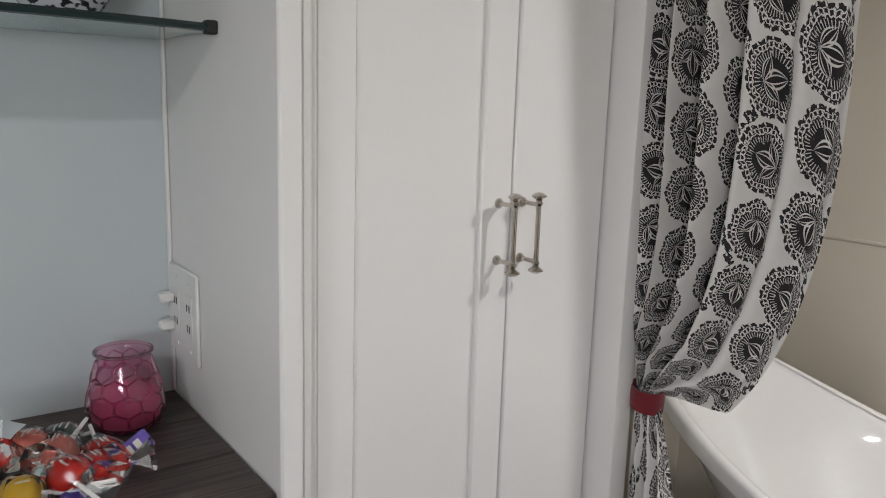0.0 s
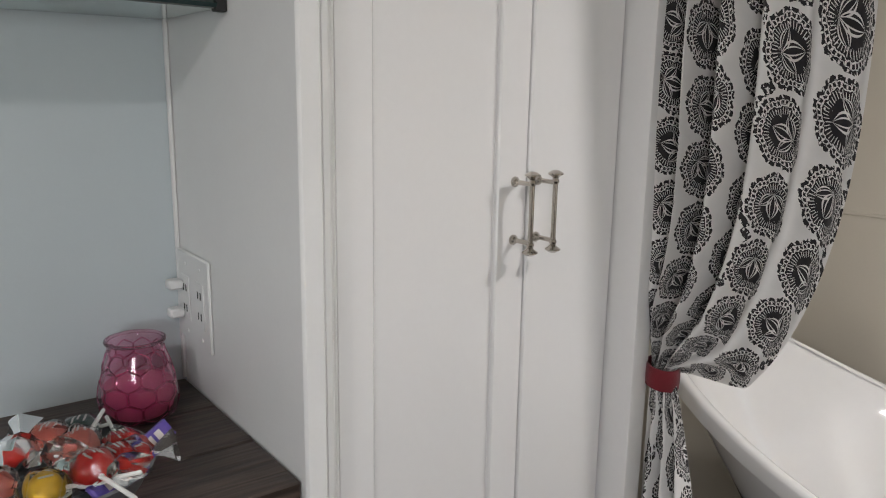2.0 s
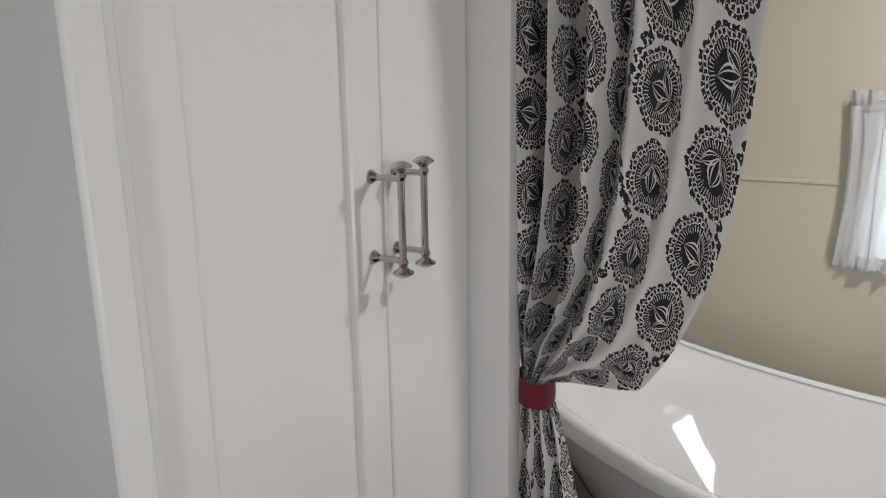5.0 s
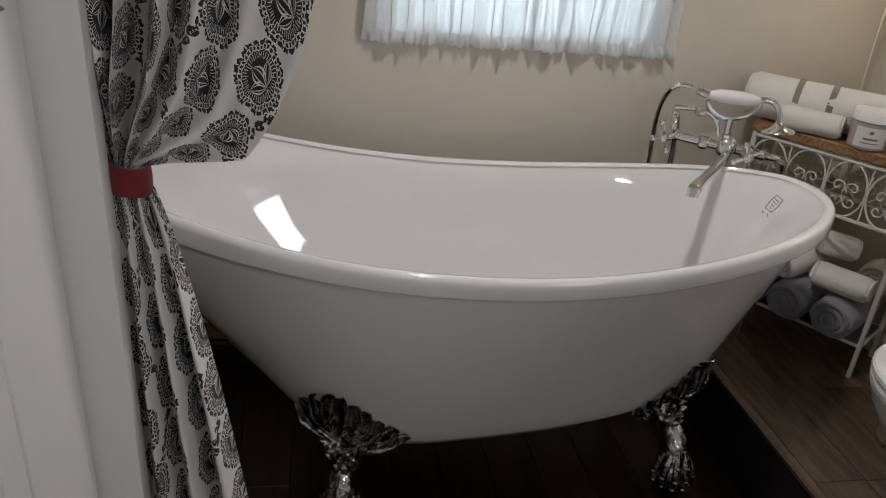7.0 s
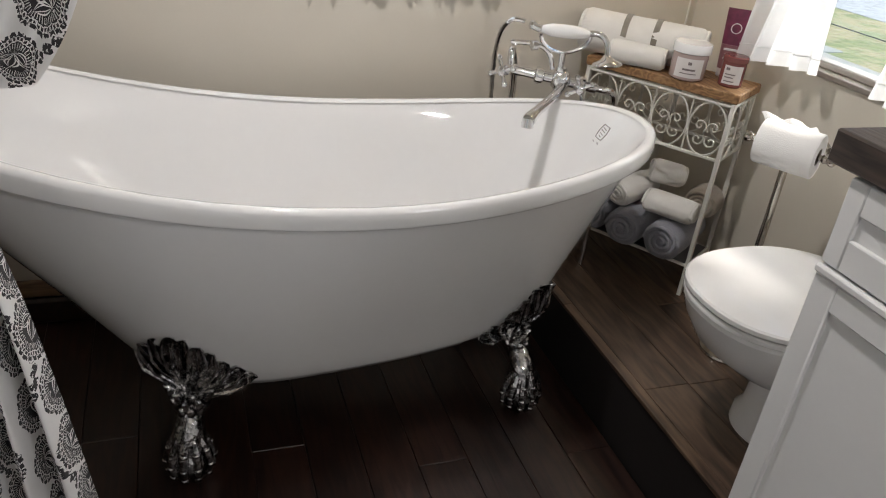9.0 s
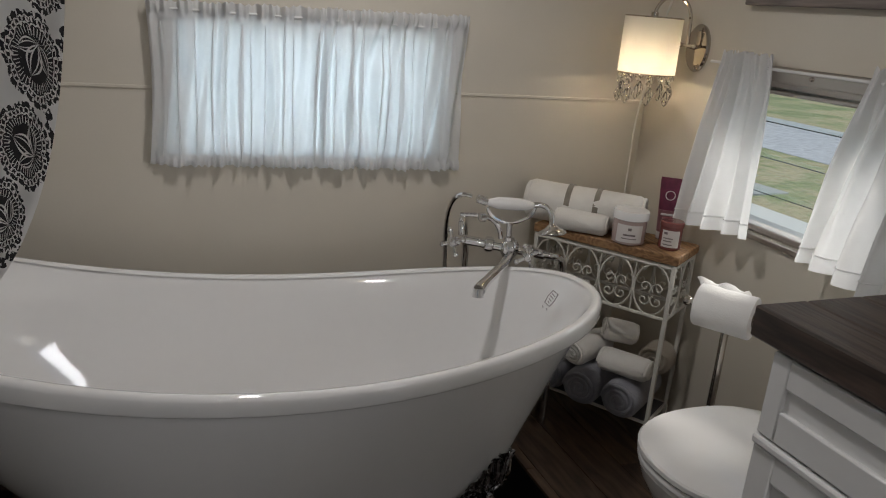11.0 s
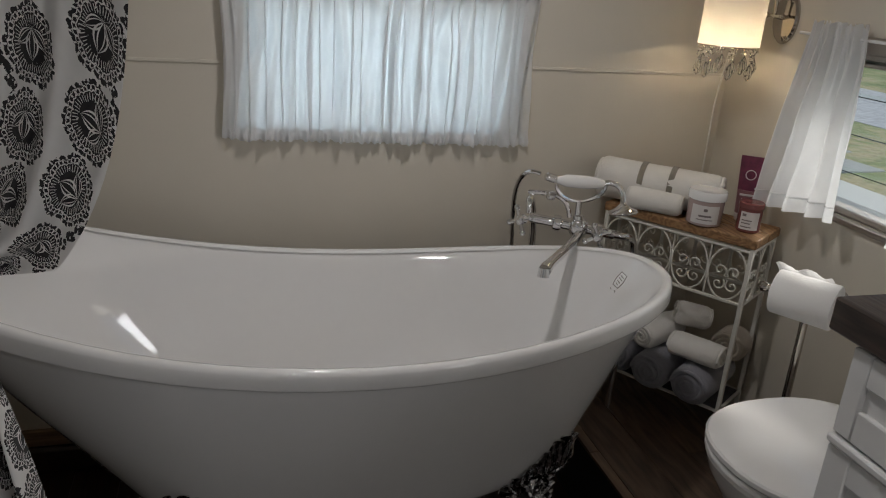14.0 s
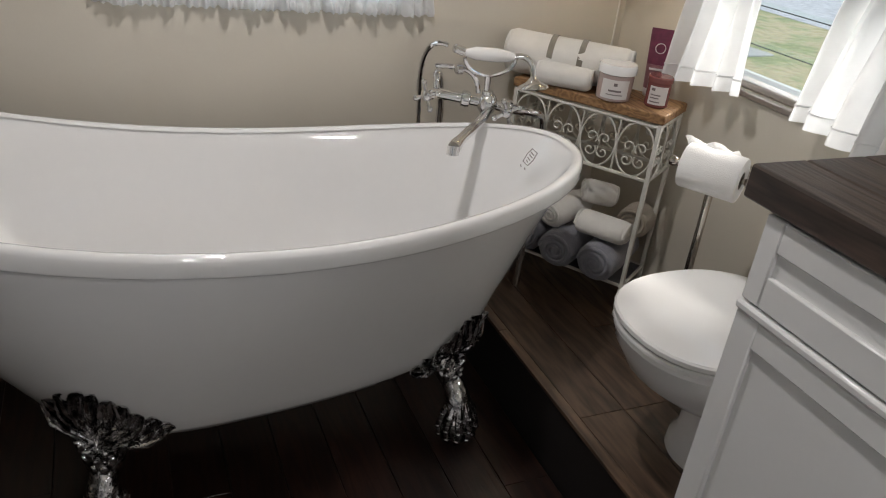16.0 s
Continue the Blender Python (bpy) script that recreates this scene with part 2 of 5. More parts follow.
# chrome whose dark reflections and bright glints are mottled into its colour
fn_ = Nodes("chrome_casting_painted_glints")
fv_ = fn_.coords()
fn_.set(colour=fn_.ramp(fn_.noise(fv_, 55, 4), (0.38, (0.16, 0.158, 0.16)), (0.58, (0.72, 0.71, 0.71))), metal=1.0, rough=fn_.math("ADD", fn_.math("MULTIPLY", fn_.noise(fv_, 80, 3), 0.12), 0.03))
fn_.bump(fn_.noise(fv_, 60, 2), 0.6, 0.006)
M_FOOT = fn_.mat
# near-black with a slight red cast, for the step's riser
M_RISER = paint("near_black_riser", (0.004, 0.0022, 0.0017), (0.008, 0.0042, 0.003), 0.7, 6)
M_ALU = metal("aluminium_frame", (0.46, 0.42, 0.385), 0.30)
M_IRON = paint("cream_painted_iron", (0.62, 0.60, 0.54), (0.72, 0.70, 0.64), 0.5, 30, 200, 0.2)
M_TOWEL = cloth("white_terry", (0.74, 0.71, 0.66), (0.82, 0.79, 0.74), 700, 0.8)
M_TOWEL_G = cloth("grey_terry", (0.25, 0.25, 0.28), (0.37, 0.37, 0.41), 700, 0.8)
M_TAN = cloth("tan_terry", (0.42, 0.36, 0.29), (0.50, 0.44, 0.36), 700, 0.8)
M_BAND = cloth("taupe_woven_band", (0.16, 0.14, 0.11), (0.30, 0.27, 0.22), 500, 0.5)
M_SHEER = cloth("white_window_cotton", (0.78, 0.78, 0.78), (0.84, 0.84, 0.84), 1200, 0.2, see=0.45)
M_RED = cloth("crimson_ribbon", (0.13, 0.008, 0.014), (0.20, 0.012, 0.022), 900, 0.2)
M_PRINT = medallion_cloth("medallion_print_cotton")
M_SHADE = cloth("ivory_shade_fabric", (0.80, 0.78, 0.72), (0.84, 0.82, 0.76), 900, 0.2, see=0.5)
M_PAPER = cloth("toilet_paper", (0.82, 0.81, 0.79), (0.86, 0.85, 0.83), 500, 0.25)
M_CRYSTAL = glass("cut_crystal", (0.97, 0.96, 0.92), 0.01, 1.6)
M_GLASS = glass("clear_glass", (0.92, 0.98, 0.95), 0.01)
M_SHELFGLASS = glass("dark_edged_shelf_glass", (0.72, 0.86, 0.83), 0.01)
M_EDGE = paint("dark_green_glass_edge", (0.006, 0.018, 0.018), (0.012, 0.03, 0.03), 0.15)
M_PINK = glass("pink_glass", (0.97, 0.60, 0.74), 0.03)
M_WAX = paint("pink_wax", (0.74, 0.24, 0.42), (0.82, 0.30, 0.48), 0.5, 20)
M_ROSE = paint("rose_brown_glass", (0.17, 0.055, 0.05), (0.22, 0.075, 0.07), 0.2, 12)
M_DUSTY = paint("dusty_rose_glass", (0.40, 0.30, 0.28), (0.47, 0.36, 0.34), 0.15, 12, 160, 0.02, 0.5)
M_LABEL = paint("pale_label_paper", (0.62, 0.58, 0.56), (0.68, 0.64, 0.62), 0.6, 30)
M_INK = paint("grey_print", (0.16, 0.13, 0.13), (0.2, 0.16, 0.16), 0.6)
M_BLACK = paint("black_rubber", (0.012, 0.012, 0.012), (0.02, 0.02, 0.02), 0.6)
M_PLUM = paint("plum_print", (0.07, 0.012, 0.03), (0.20, 0.03, 0.07), 0.35, 40, 200)
M_MAUVE = paint("mauve_print", (0.20, 0.085, 0.095), (0.27, 0.12, 0.13), 0.35, 40, 200)
M_FRAME = wood("grey_brown_picture_frame", (0.12, 0.10, 0.09), (0.24, 0.20, 0.18), 0.5, 0)
M_ART = paint("white_picture_board", (0.72, 0.70, 0.68), (0.76, 0.74, 0.72), 0.6, 10)
M_PLATE = paint("white_switch_plastic", (0.74, 0.74, 0.73), (0.78, 0.78, 0.77), 0.3, 8)
M_BOWL = paint("grey_stoneware", (0.10, 0.10, 0.11), (0.14, 0.14, 0.15), 0.35, 12)
M_CONCRETE = paint("pale_concrete", (0.66, 0.66, 0.65), (0.76, 0.76, 0.74), 0.9, 0.7, 30, 0.3)
M_GRAVEL = paint("blue_grey_gravel", (0.30, 0.32, 0.37), (0.70, 0.72, 0.78), 0.9, 9, 40, 0.8)
gn_ = Nodes("patchy_lawn")
gv_ = gn_.coords()
g_mix = gn_.math("ADD", gn_.math("MULTIPLY", gn_.noise(gv_, 0.55, 3), 0.6), gn_.math("MULTIPLY", gn_.noise(gv_, 5.0, 6, 0.75), 0.4))
g_col = gn_.ramp(g_mix, (0.40, (0.20, 0.27, 0.10)), (0.48, (0.34, 0.38, 0.19)), (0.54, (0.56, 0.47, 0.30)), (0.62, (0.24, 0.31, 0.12)))
gn_.set(colour=gn_.mix(gn_.ramp(gn_.noise(gv_, 22, 3), (0.45, (0.0, 0.0, 0.0)), (0.7, (0.55, 0.55, 0.55))), g_col, (0.05, 0.055, 0.03)), rough=0.95)
gn_.bump(gn_.noise(gv_, 30, 3), 0.8, 0.02)
M_GRASS = gn_.mat
M_SLAB = paint("grey_stone_slab", (0.36, 0.38, 0.39), (0.48, 0.50, 0.51), 0.9, 2.0, 30, 0.3)


# ---- mesh helpers ----
def thing(name, at, label, category, group="", kind=""):
    ob = new(name)
    ob.location = at
    ob.empty_display_size = 0.05
    return tagged(ob, label, category, group, kind)


def base_of(ob):
    while ob.parent:
        ob = ob.parent
    return ob.location.copy()


def mesh_of(name, bm, material, smooth=40.0):
    me = bpy.data.meshes.new(name)
    bmesh.ops.recalc_face_normals(bm, faces=bm.faces[:])
    bm.to_mesh(me)
    bm.free()
    if material:
        me.materials.append(material)
    if smooth:
        me.shade_smooth()
        me.set_sharp_from_angle(angle=radians(smooth))
    return me


def part(name, bm, material, parent, label="", smooth=40.0):
    """One mesh, modelled in world metres, as a part of a thing or of a part."""
    me = mesh_of(name, bm, material, smooth)
    me.transform(Matrix.Translation(-base_of(parent)))
    ob = new(name, me)
    ob.parent = parent
    return tagged(ob, label)


def solid(name, bm, material, label, category, group="", kind="", smooth=40.0):
    """One mesh that is a thing or a piece of the setting by itself."""
    return tagged(new(name, mesh_of(name, bm, material, smooth)), label, category, group, kind)


def B():
    return bmesh.new()


def box(bm, x0, x1, y0, y1, z0, z1, bev=0.0, m=None, seg=1):
    r = bmesh.ops.create_cube(bm, size=1.0)
    vs = r["verts"]
    bmesh.ops.scale(bm, vec=(abs(x1 - x0), abs(y1 - y0), abs(z1 - z0)), verts=vs)
    bmesh.ops.translate(bm, vec=((x0 + x1) / 2, (y0 + y1) / 2, (z0 + z1) / 2), verts=vs)
    if bev:
        es = list({e for v in vs for e in v.link_edges})
        g = bmesh.ops.bevel(bm, geom=es, offset=bev, segments=seg, affect="EDGES", profile=0.6)
        vs = list({v for f in g["faces"] for v in f.verts} | {v for v in vs if v.is_valid})
    if m is not None:
        bmesh.ops.transform(bm, matrix=m, verts=[v for v in vs if v.is_valid])
    return bm


def loft(bm, rings, closed=True, cap0=True, cap1=True):
    """Joins rings of points (each a list of the same length) into a skin."""
    rows = [[bm.verts.new(p) for p in ring] for ring in rings]
    n = len(rows[0])
    for a, b in zip(rows, rows[1:]):
        for i in range(n if closed else n - 1):
            j = (i + 1) % n
            bm.faces.new((a[i], a[j], b[j], b[i]))
    if closed and cap0:
        bm.faces.new(rows[0][::-1])
    if closed and cap1:
        bm.faces.new(rows[-1])
    return bm


def lathe(bm, profile, at=(0, 0, 0), seg=24, m=None, cap0=True, cap1=True, squash=(1, 1)):
    m = m or Matrix.Translation(at)
    rings = [[m @ Vector((r * squash[0] * math.cos(2 * math.pi * i / seg), r * squash[1] * math.sin(2 * math.pi * i / seg), z)) for i in range(seg)] for r, z in profile]
    return loft(bm, rings, True, cap0, cap1)


def aim(p, q):
    """A frame at p whose z axis points to q."""
    d = Vector(q) - Vector(p)
    return Matrix.Translation(p) @ d.to_track_quat("Z", "Y").to_matrix().to_4x4()


def rod(bm, p, q, r, r2=None, seg=10):
    length = (Vector(q) - Vector(p)).length
    return lathe(bm, [(r, 0), (r if r2 is None else r2, length)], seg=seg, m=aim(p, q))


def tube(bm, pts, r, seg=8, closed=False, radii=None):
    pts = [Vector(p) for p in pts]
    n = len(pts)
    rings, side = [], None
    for i, p in enumerate(pts):
        d = (pts[(i + 1) % n] - pts[i - 1]) if closed else (pts[min(i + 1, n - 1)] - pts[max(i - 1, 0)])
        d.normalize()
        if side is None:
            side = d.orthogonal().normalized()
        side = (side - d * side.dot(d)).normalized()
        up = d.cross(side)
        rr = radii[i] if radii else r
        rings.append([p + rr * (math.cos(2 * math.pi * k / seg) * side + math.sin(2 * math.pi * k / seg) * up) for k in range(seg)])
    if closed:
        rows = [[bm.verts.new(p) for p in ring] for ring in rings]
        for a, b in zip(rows, rows[1:] + rows[:1]):
            for i in range(seg):
                bm.faces.new((a[i], a[(i + 1) % seg], b[(i + 1) % seg], b[i]))
        return bm
    return loft(bm, rings)


def ball(bm, at, r, squash=(1, 1, 1), m=None, u=14, v=9):
    res = bmesh.ops.create_uvsphere(bm, u_segments=u, v_segments=v, radius=r)
    bmesh.ops.scale(bm, vec=squash, verts=res["verts"])
    if m is not None:
        bmesh.ops.transform(bm, matrix=m, verts=res["verts"])
    bmesh.ops.translate(bm, vec=at, verts=res["verts"])
    return bm


def bez(p0, p1, p2, p3, n=12):
    p0, p1, p2, p3 = (Vector(p) for p in (p0, p1, p2, p3))
    return [(1 - t) ** 3 * p0 + 3 * (1 - t) ** 2 * t * p1 + 3 * (1 - t) * t * t * p2 + t ** 3 * p3 for t in (i / n for i in range(n + 1))]


def smoothstep(a, b, x):
    t = min(1.0, max(0.0, (x - a) / (b - a)))
    return t * t * (3 - 2 * t)


# ---- the room ----
X_TUB, Y_RIGHT, Y_LEFT, X_BACK, Z_CEIL = 2.53, -1.195, 1.25, -1.55, 1.83
Z_LOW, Y_STEP = -0.20, -0.662
X_PART, Y_NOOK, Y_DOOR = 0.865, 1.143, 0.738


def wall_with_hole(name, label, axis, at, thick, u0, u1, z0, z1, holes, material):
    """A wall across axis x or y with openings through it, in order along it."""
    bm = B()
    cells, start = [], u0
    for hu0, hu1, hz0, hz1 in holes:
        cells += [(start, hu0, z0, z1), (hu0, hu1, z0, hz0), (hu0, hu1, hz1, z1)]
        start = hu1
    for a, b, c, d in cells + [(start, u1, z0, z1)]:
        if axis == "x":
            box(bm, at, at + thick, a, b, c, d)
        else:
            box(bm, a, b, at, at + thick, c, d)
    return solid(name, bm, material, label, "wall", kind="structure", smooth=0)


wall_with_hole("wall_tub", "cream painted panel wall behind the bathtub", "x", X_TUB, 0.10, Y_RIGHT - 0.1, Y_LEFT + 0.1, Z_LOW - 0.1, Z_CEIL + 0.1, ((-0.50, 0.23, 0.795, 1.14),), M_WALL)
# the first opening is unseen, cut only to let the side fill in
wall_with_hole("wall_window", "cream painted wall with a louvred window", "y", Y_RIGHT, -0.10, X_BACK - 0.1, X_TUB - 0.002, Z_LOW - 0.1, Z_CEIL + 0.1, ((-0.85, -0.05, 1.04, 1.60), (1.57, 2.165, 0.705, 1.118)), M_WALL)
solid("wall_entry", box(B(), X_BACK - 0.10, X_BACK, Y_RIGHT, Y_LEFT, Z_LOW - 0.1, Z_CEIL + 0.1), M_TRIM, "plain white painted end wall", "wall", kind="structure", smooth=0)
solid("wall_far_side", box(B(), X_BACK, X_TUB - 0.002, Y_LEFT, Y_LEFT + 0.1, Z_LOW - 0.1, Z_CEIL + 0.1), M_WALL, "plain cream painted side wall", "wall", kind="structure", smooth=0)
solid("wall_nook", box(B(), X_BACK + 0.002, X_PART - 0.0, Y_NOOK, Y_LEFT - 0.002, Z_LOW, Z_CEIL - 0.002), M_WALL_BLUE, "pale blue-grey painted wall behind the wooden counter", "wall", kind="structure", smooth=0)
solid("ceiling", box(B(), X_BACK, X_TUB, Y_RIGHT, Y_LEFT, Z_CEIL, Z_CEIL + 0.06), M_CEIL, "plain off-white painted ceiling", "ceiling", kind="structure", smooth=0)
seam = box(B(), X_TUB - 0.004, X_TUB, Y_RIGHT + 0.004, -0.505, 0.967, 0.976, 0.0015)
box(seam, X_TUB - 0.004, X_TUB, 0.235, Y_LEFT - 0.01, 0.953, 0.962, 0.0015)
solid("trim_seam", seam, M_WALL, "thin raised seam across the wall panels", "trim", kind="structure")
solid("trim_nook_corner", box(B(), X_PART - 0.008, X_PART - 0.0005, Y_NOOK - 0.008, Y_NOOK - 0.0005, 0.757, Z_CEIL - 0.01, 0.002), M_TRIM, "narrow white corner bead in the nook", "trim", kind="structure")
bm = B()
box(bm, X_PART, X_PART + 0.033, 0.684, Y_LEFT - 0.004, Z_LOW, Z_CEIL - 0.002, 0.004)
solid("wall_partition", bm, M_TRIM, "white painted partition between nook and wardrobe", "wall", kind="structure")
bm = B()
box(bm, X_PART + 0.034, X_PART + 0.054, 0.698, 0.757, Z_LOW, Z_CEIL - 0.003, 0.006)
box(bm, X_PART + 0.055, X_PART + 0.072, 0.722, 0.757, Z_LOW, Z_CEIL - 0.003, 0.005)
solid("trim_partition", bm, M_TRIM, "stepped white moulding beside the wardrobe doors", "trim", kind="structure")
solid("baseboard", box(B(), X_TUB - 0.016, X_TUB - 0.001, Y_STEP + 0.004, Y_LEFT - 0.004, Z_LOW + 0.080, -0.068, 0.004), M_BASE, "brown wooden baseboard behind the bathtub", "baseboard", kind="structure")
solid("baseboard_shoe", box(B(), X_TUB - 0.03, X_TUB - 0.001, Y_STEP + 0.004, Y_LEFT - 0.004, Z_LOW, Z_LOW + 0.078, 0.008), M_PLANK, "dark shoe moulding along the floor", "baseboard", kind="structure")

floor = solid("floor", box(B(), X_BACK, X_TUB, Y_STEP + 0.001, Y_LEFT, Z_LOW - 0.10, Z_LOW - 0.012), M_PLANK, "red-brown wooden plank floor, darkened for the shade under the bathtub", "floor", kind="structure", smooth=0)
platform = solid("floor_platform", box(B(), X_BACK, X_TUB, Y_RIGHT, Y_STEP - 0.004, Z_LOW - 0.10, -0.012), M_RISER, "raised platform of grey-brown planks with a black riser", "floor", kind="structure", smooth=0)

# ---- bathtub ----
TX, TY, TA, TB_ = 2.072, 0.103, 0.912, 0.336


def rim_z(s):
    return 0.497 + 0.060 * s + 0.152 * s * s + 0.040 * s ** 3


def tub_ring(a0, a1, b, dz, seg=72, level=None, n=2.25):
    """A ring round the tub: a0 and a1 are its half lengths to the low and the high end."""
    pts = []
    for i in range(seg):
        t = 2 * math.pi * i / seg
        c, s = math.cos(t), math.sin(t)
        c, s = math.copysign(abs(c) ** (2 / n), c), math.copysign(abs(s) ** (2 / n), s)
        y = (a1 if s > 0 else a0) * s
        z = rim_z(s) + dz if level is None else level - 0.055 * (y + 0.05)
        pts.append((TX + b * c, TY + y, z))
    return pts


def blend_rings(r0, r1, fh, fz):
    return [(a[0] + (b[0] - a[0]) * fh, a[1] + (b[1] - a[1]) * fh, a[2] + (b[2] - a[2]) * fz) for a, b in zip(r0, r1)]


tub = thing("bathtub", (TX, TY, Z_LOW), "glossy white slipper bathtub on ornate dark chrome claw feet", "bathtub")
A0 = TA - 0.028
top_out, top_in = tub_ring(A0, TA, TB_, 0), tub_ring(A0 - 0.020, TA - 0.020, TB_ - 0.019, -0.002)
under = tub_ring(A0 - 0.024, TA - 0.024, TB_ - 0.022, -0.036)
bottom = tub_ring(0.650, 0.305, 0.196, 0, level=0.008)
rings = [blend_rings(under, bottom, fh, fz) for fh, fz in ((0, -0.02), (0.02, 0.03), (0.12, 0.13), (0.29, 0.30), (0.46, 0.48), (0.62, 0.64), (0.77, 0.80), (0.86, 0.90), (0.93, 0.965), (1.0, 1.0))]
rings.append(tub_ring(0.58, 0.26, 0.160, 0, level=-0.002))
SHELL = [p for r in rings for p in r if p[0] < TX]
part("body", loft(B(), rings, True, False, True), M_TUB, tub, "outer shell tapering to the floor", 60)
floor_in = tub_ring(0.52, 0.30, 0.145, 0, level=0.105)
rings = [blend_rings(top_in, floor_in, fh, fz) for fh, fz in ((-0.02, -0.005), (0.0, 0.01), (0.05, 0.06), (0.18, 0.22), (0.36, 0.46), (0.55, 0.68), (0.72, 0.84), (0.88, 0.95), (1.0, 1.0))]
rings.append(tub_ring(0.25, 0.15, 0.07, 0, level=0.100))
part("basin", loft(B(), rings, True, False, True), M_TUB, tub, "smooth inner basin", 60)
prof = [(0.026, -0.038), (0.004, -0.0425), (0.000, -0.0425), (-0.003, -0.040), (-0.004, -0.036), (-0.003, -0.010), (0.000, -0.003), (0.005, 0.0005), (0.011, 0.0005), (0.019, -0.0015), (0.024, -0.006)]
rings = [tub_ring(A0 - o, TA - o, TB_ - o, dz) for o, dz in prof]
part("rim", loft(B(), rings, True, False, False), M_TUB, tub, "thick flat-faced rim", 38)


def shell_x(y, z):
    """The near face of the shell at a place along the tub and a height."""
    near = sorted(((p[1] - y) ** 2 + (p[2] - z) ** 2 + 1e-5, p[0]) for p in SHELL)[:6]
    return sum(x / d for d, x in near) / sum(1 / d for d, x in near)


def claw_foot(fx, fy, end, far):
    """A cast claw foot: leaves fanned over the shell, a waisted leg and a ball held in talons. end: +1 or -1, the way to the tub's end."""
    def place(x, y, z):
        return Vector((2 * TX - x if far else x, y, z))

    def leaf_pts(dy, z, out):
        y = fy + end * dy
        return place(shell_x(y, max(z, 0.03)) - out, y, z)

    root = (-0.012, -0.004)
    tips = [(0.098, 0.155), (0.085, 0.200), (0.062, 0.222), (0.030, 0.246), (0.005, 0.238), (-0.026, 0.215), (-0.056, 0.192), (-0.088, 0.166), (-0.122, 0.140), (-0.146, 0.122)]
    leaves = B()
    out = Vector((1 if far else -1, 0, 0.25)).normalized()
    for k, (ty, tz) in enumerate(tips):
        tz -= 0.072
        pts, widths = [], []
        for f, w, o in ((0.0, 0.011, 0.012), (0.25, 0.019, 0.016), (0.5, 0.0235, 0.016), (0.72, 0.0225, 0.011), (0.88, 0.0155, 0.008), (0.97, 0.0085, 0.013), (1.03, 0.003, 0.022)):
            bow = 0.014 * math.sin(math.pi * min(f, 1)) * (1 if ty > 0 else -1)
            pts.append(leaf_pts(root[0] + (ty - root[0]) * f + bow * 0.5, root[1] + (tz - root[1]) * f - abs(bow) * 0.5, o + 0.003 * (k % 2)))
            widths.append(w)
        way = (pts[-1] - pts[0]).normalized()
        side = way.cross(out).normalized()
        face = side.cross(way).normalized()
        if face.dot(out) < 0:
            face = -face
        # a blade with a channel between its raised rims and a midrib
        shape = ((-1.0, -0.10), (-0.92, 0.26), (-0.70, 0.30), (-0.42, 0.02), (-0.14, 0.10), (0.0, 0.34), (0.14, 0.10), (0.42, 0.02), (0.70, 0.30), (0.92, 0.26), (1.0, -0.10), (0.0, -0.35))
        loft(leaves, [[p + side * (w * c) + face * (0.9 * w * h) for c, h in shape] for p, w in zip(pts, widths)])
    bm = B()
    top = leaf_pts(root[0] - 0.004, 0.004, 0.012)
    base = place(fx, fy, Z_LOW + 0.054)
    leg = bez(top, top + Vector((0, 0, -0.05)), base + Vector((0, 0, 0.13)), base + Vector((0, 0, 0.03)), 9)
    tube(bm, leg, 0.03, 14, radii=[0.046, 0.045, 0.039, 0.033, 0.029, 0.028, 0.029, 0.033, 0.038, 0.042])
    out = Vector((1 if far else -1, 0, 0))
    ball(bm, base, 0.047, (0.96, 0.92, 1.10), None, 18, 12)
    for k in range(6):
        a = radians(-88 + 35.2 * k)
        way = out * math.cos(a) + Vector((0, math.sin(a), 0))
        pts = [base + way * w + Vector((0, 0, h)) for w, h in ((0.020, 0.075), (0.038, 0.048), (0.049, 0.012), (0.045, -0.022), (0.030, -0.046), (0.020, -0.053))]
        tube(bm, pts, 0.008, 7, radii=[0.008, 0.0105, 0.0095, 0.0085, 0.006, 0.003])
        for h, w in ((0.040, 0.043), (0.004, 0.051), (-0.024, 0.046)):
            ball(bm, base + way * w + Vector((0, 0, h)), 0.0095, (1, 1, 0.8), None, 8, 6)
    for row, (f, w, h) in enumerate(((0.15, 0.046, 0.052), (0.42, 0.036, 0.044), (0.68, 0.026, 0.036))):
        c = leg[0].lerp(leg[6], f)
        for k in range(5):
            a = radians(-84 + 42 * k + (21 if row % 2 else 0))
            way = out * math.cos(a) + Vector((0, math.sin(a), 0))
            pts = [c + way * (w * q) + Vector((0, 0, h * z)) for q, z in ((0.55, -0.5), (0.85, -0.1), (0.98, 0.25), (1.12, 0.5), (1.30, 0.58))]
            tube(bm, pts, 0.008, 7, radii=[0.006, 0.0105, 0.0105, 0.008, 0.003])
    foot = part("claw_foot", bm, M_FOOT, tub, "cast dark chrome claw gripping a ball", 50)
    part("leaf_fan", leaves, M_FOOT, foot, "fan of chrome acanthus leaves", 50)


for fx, fy, end, far in ((1.834, 0.352, 1, False), (1.905, -0.480, -1, False), (1.834, 0.352, 1, True), (1.880, -0.480, -1, True)):
    claw_foot(fx, fy, end, far)

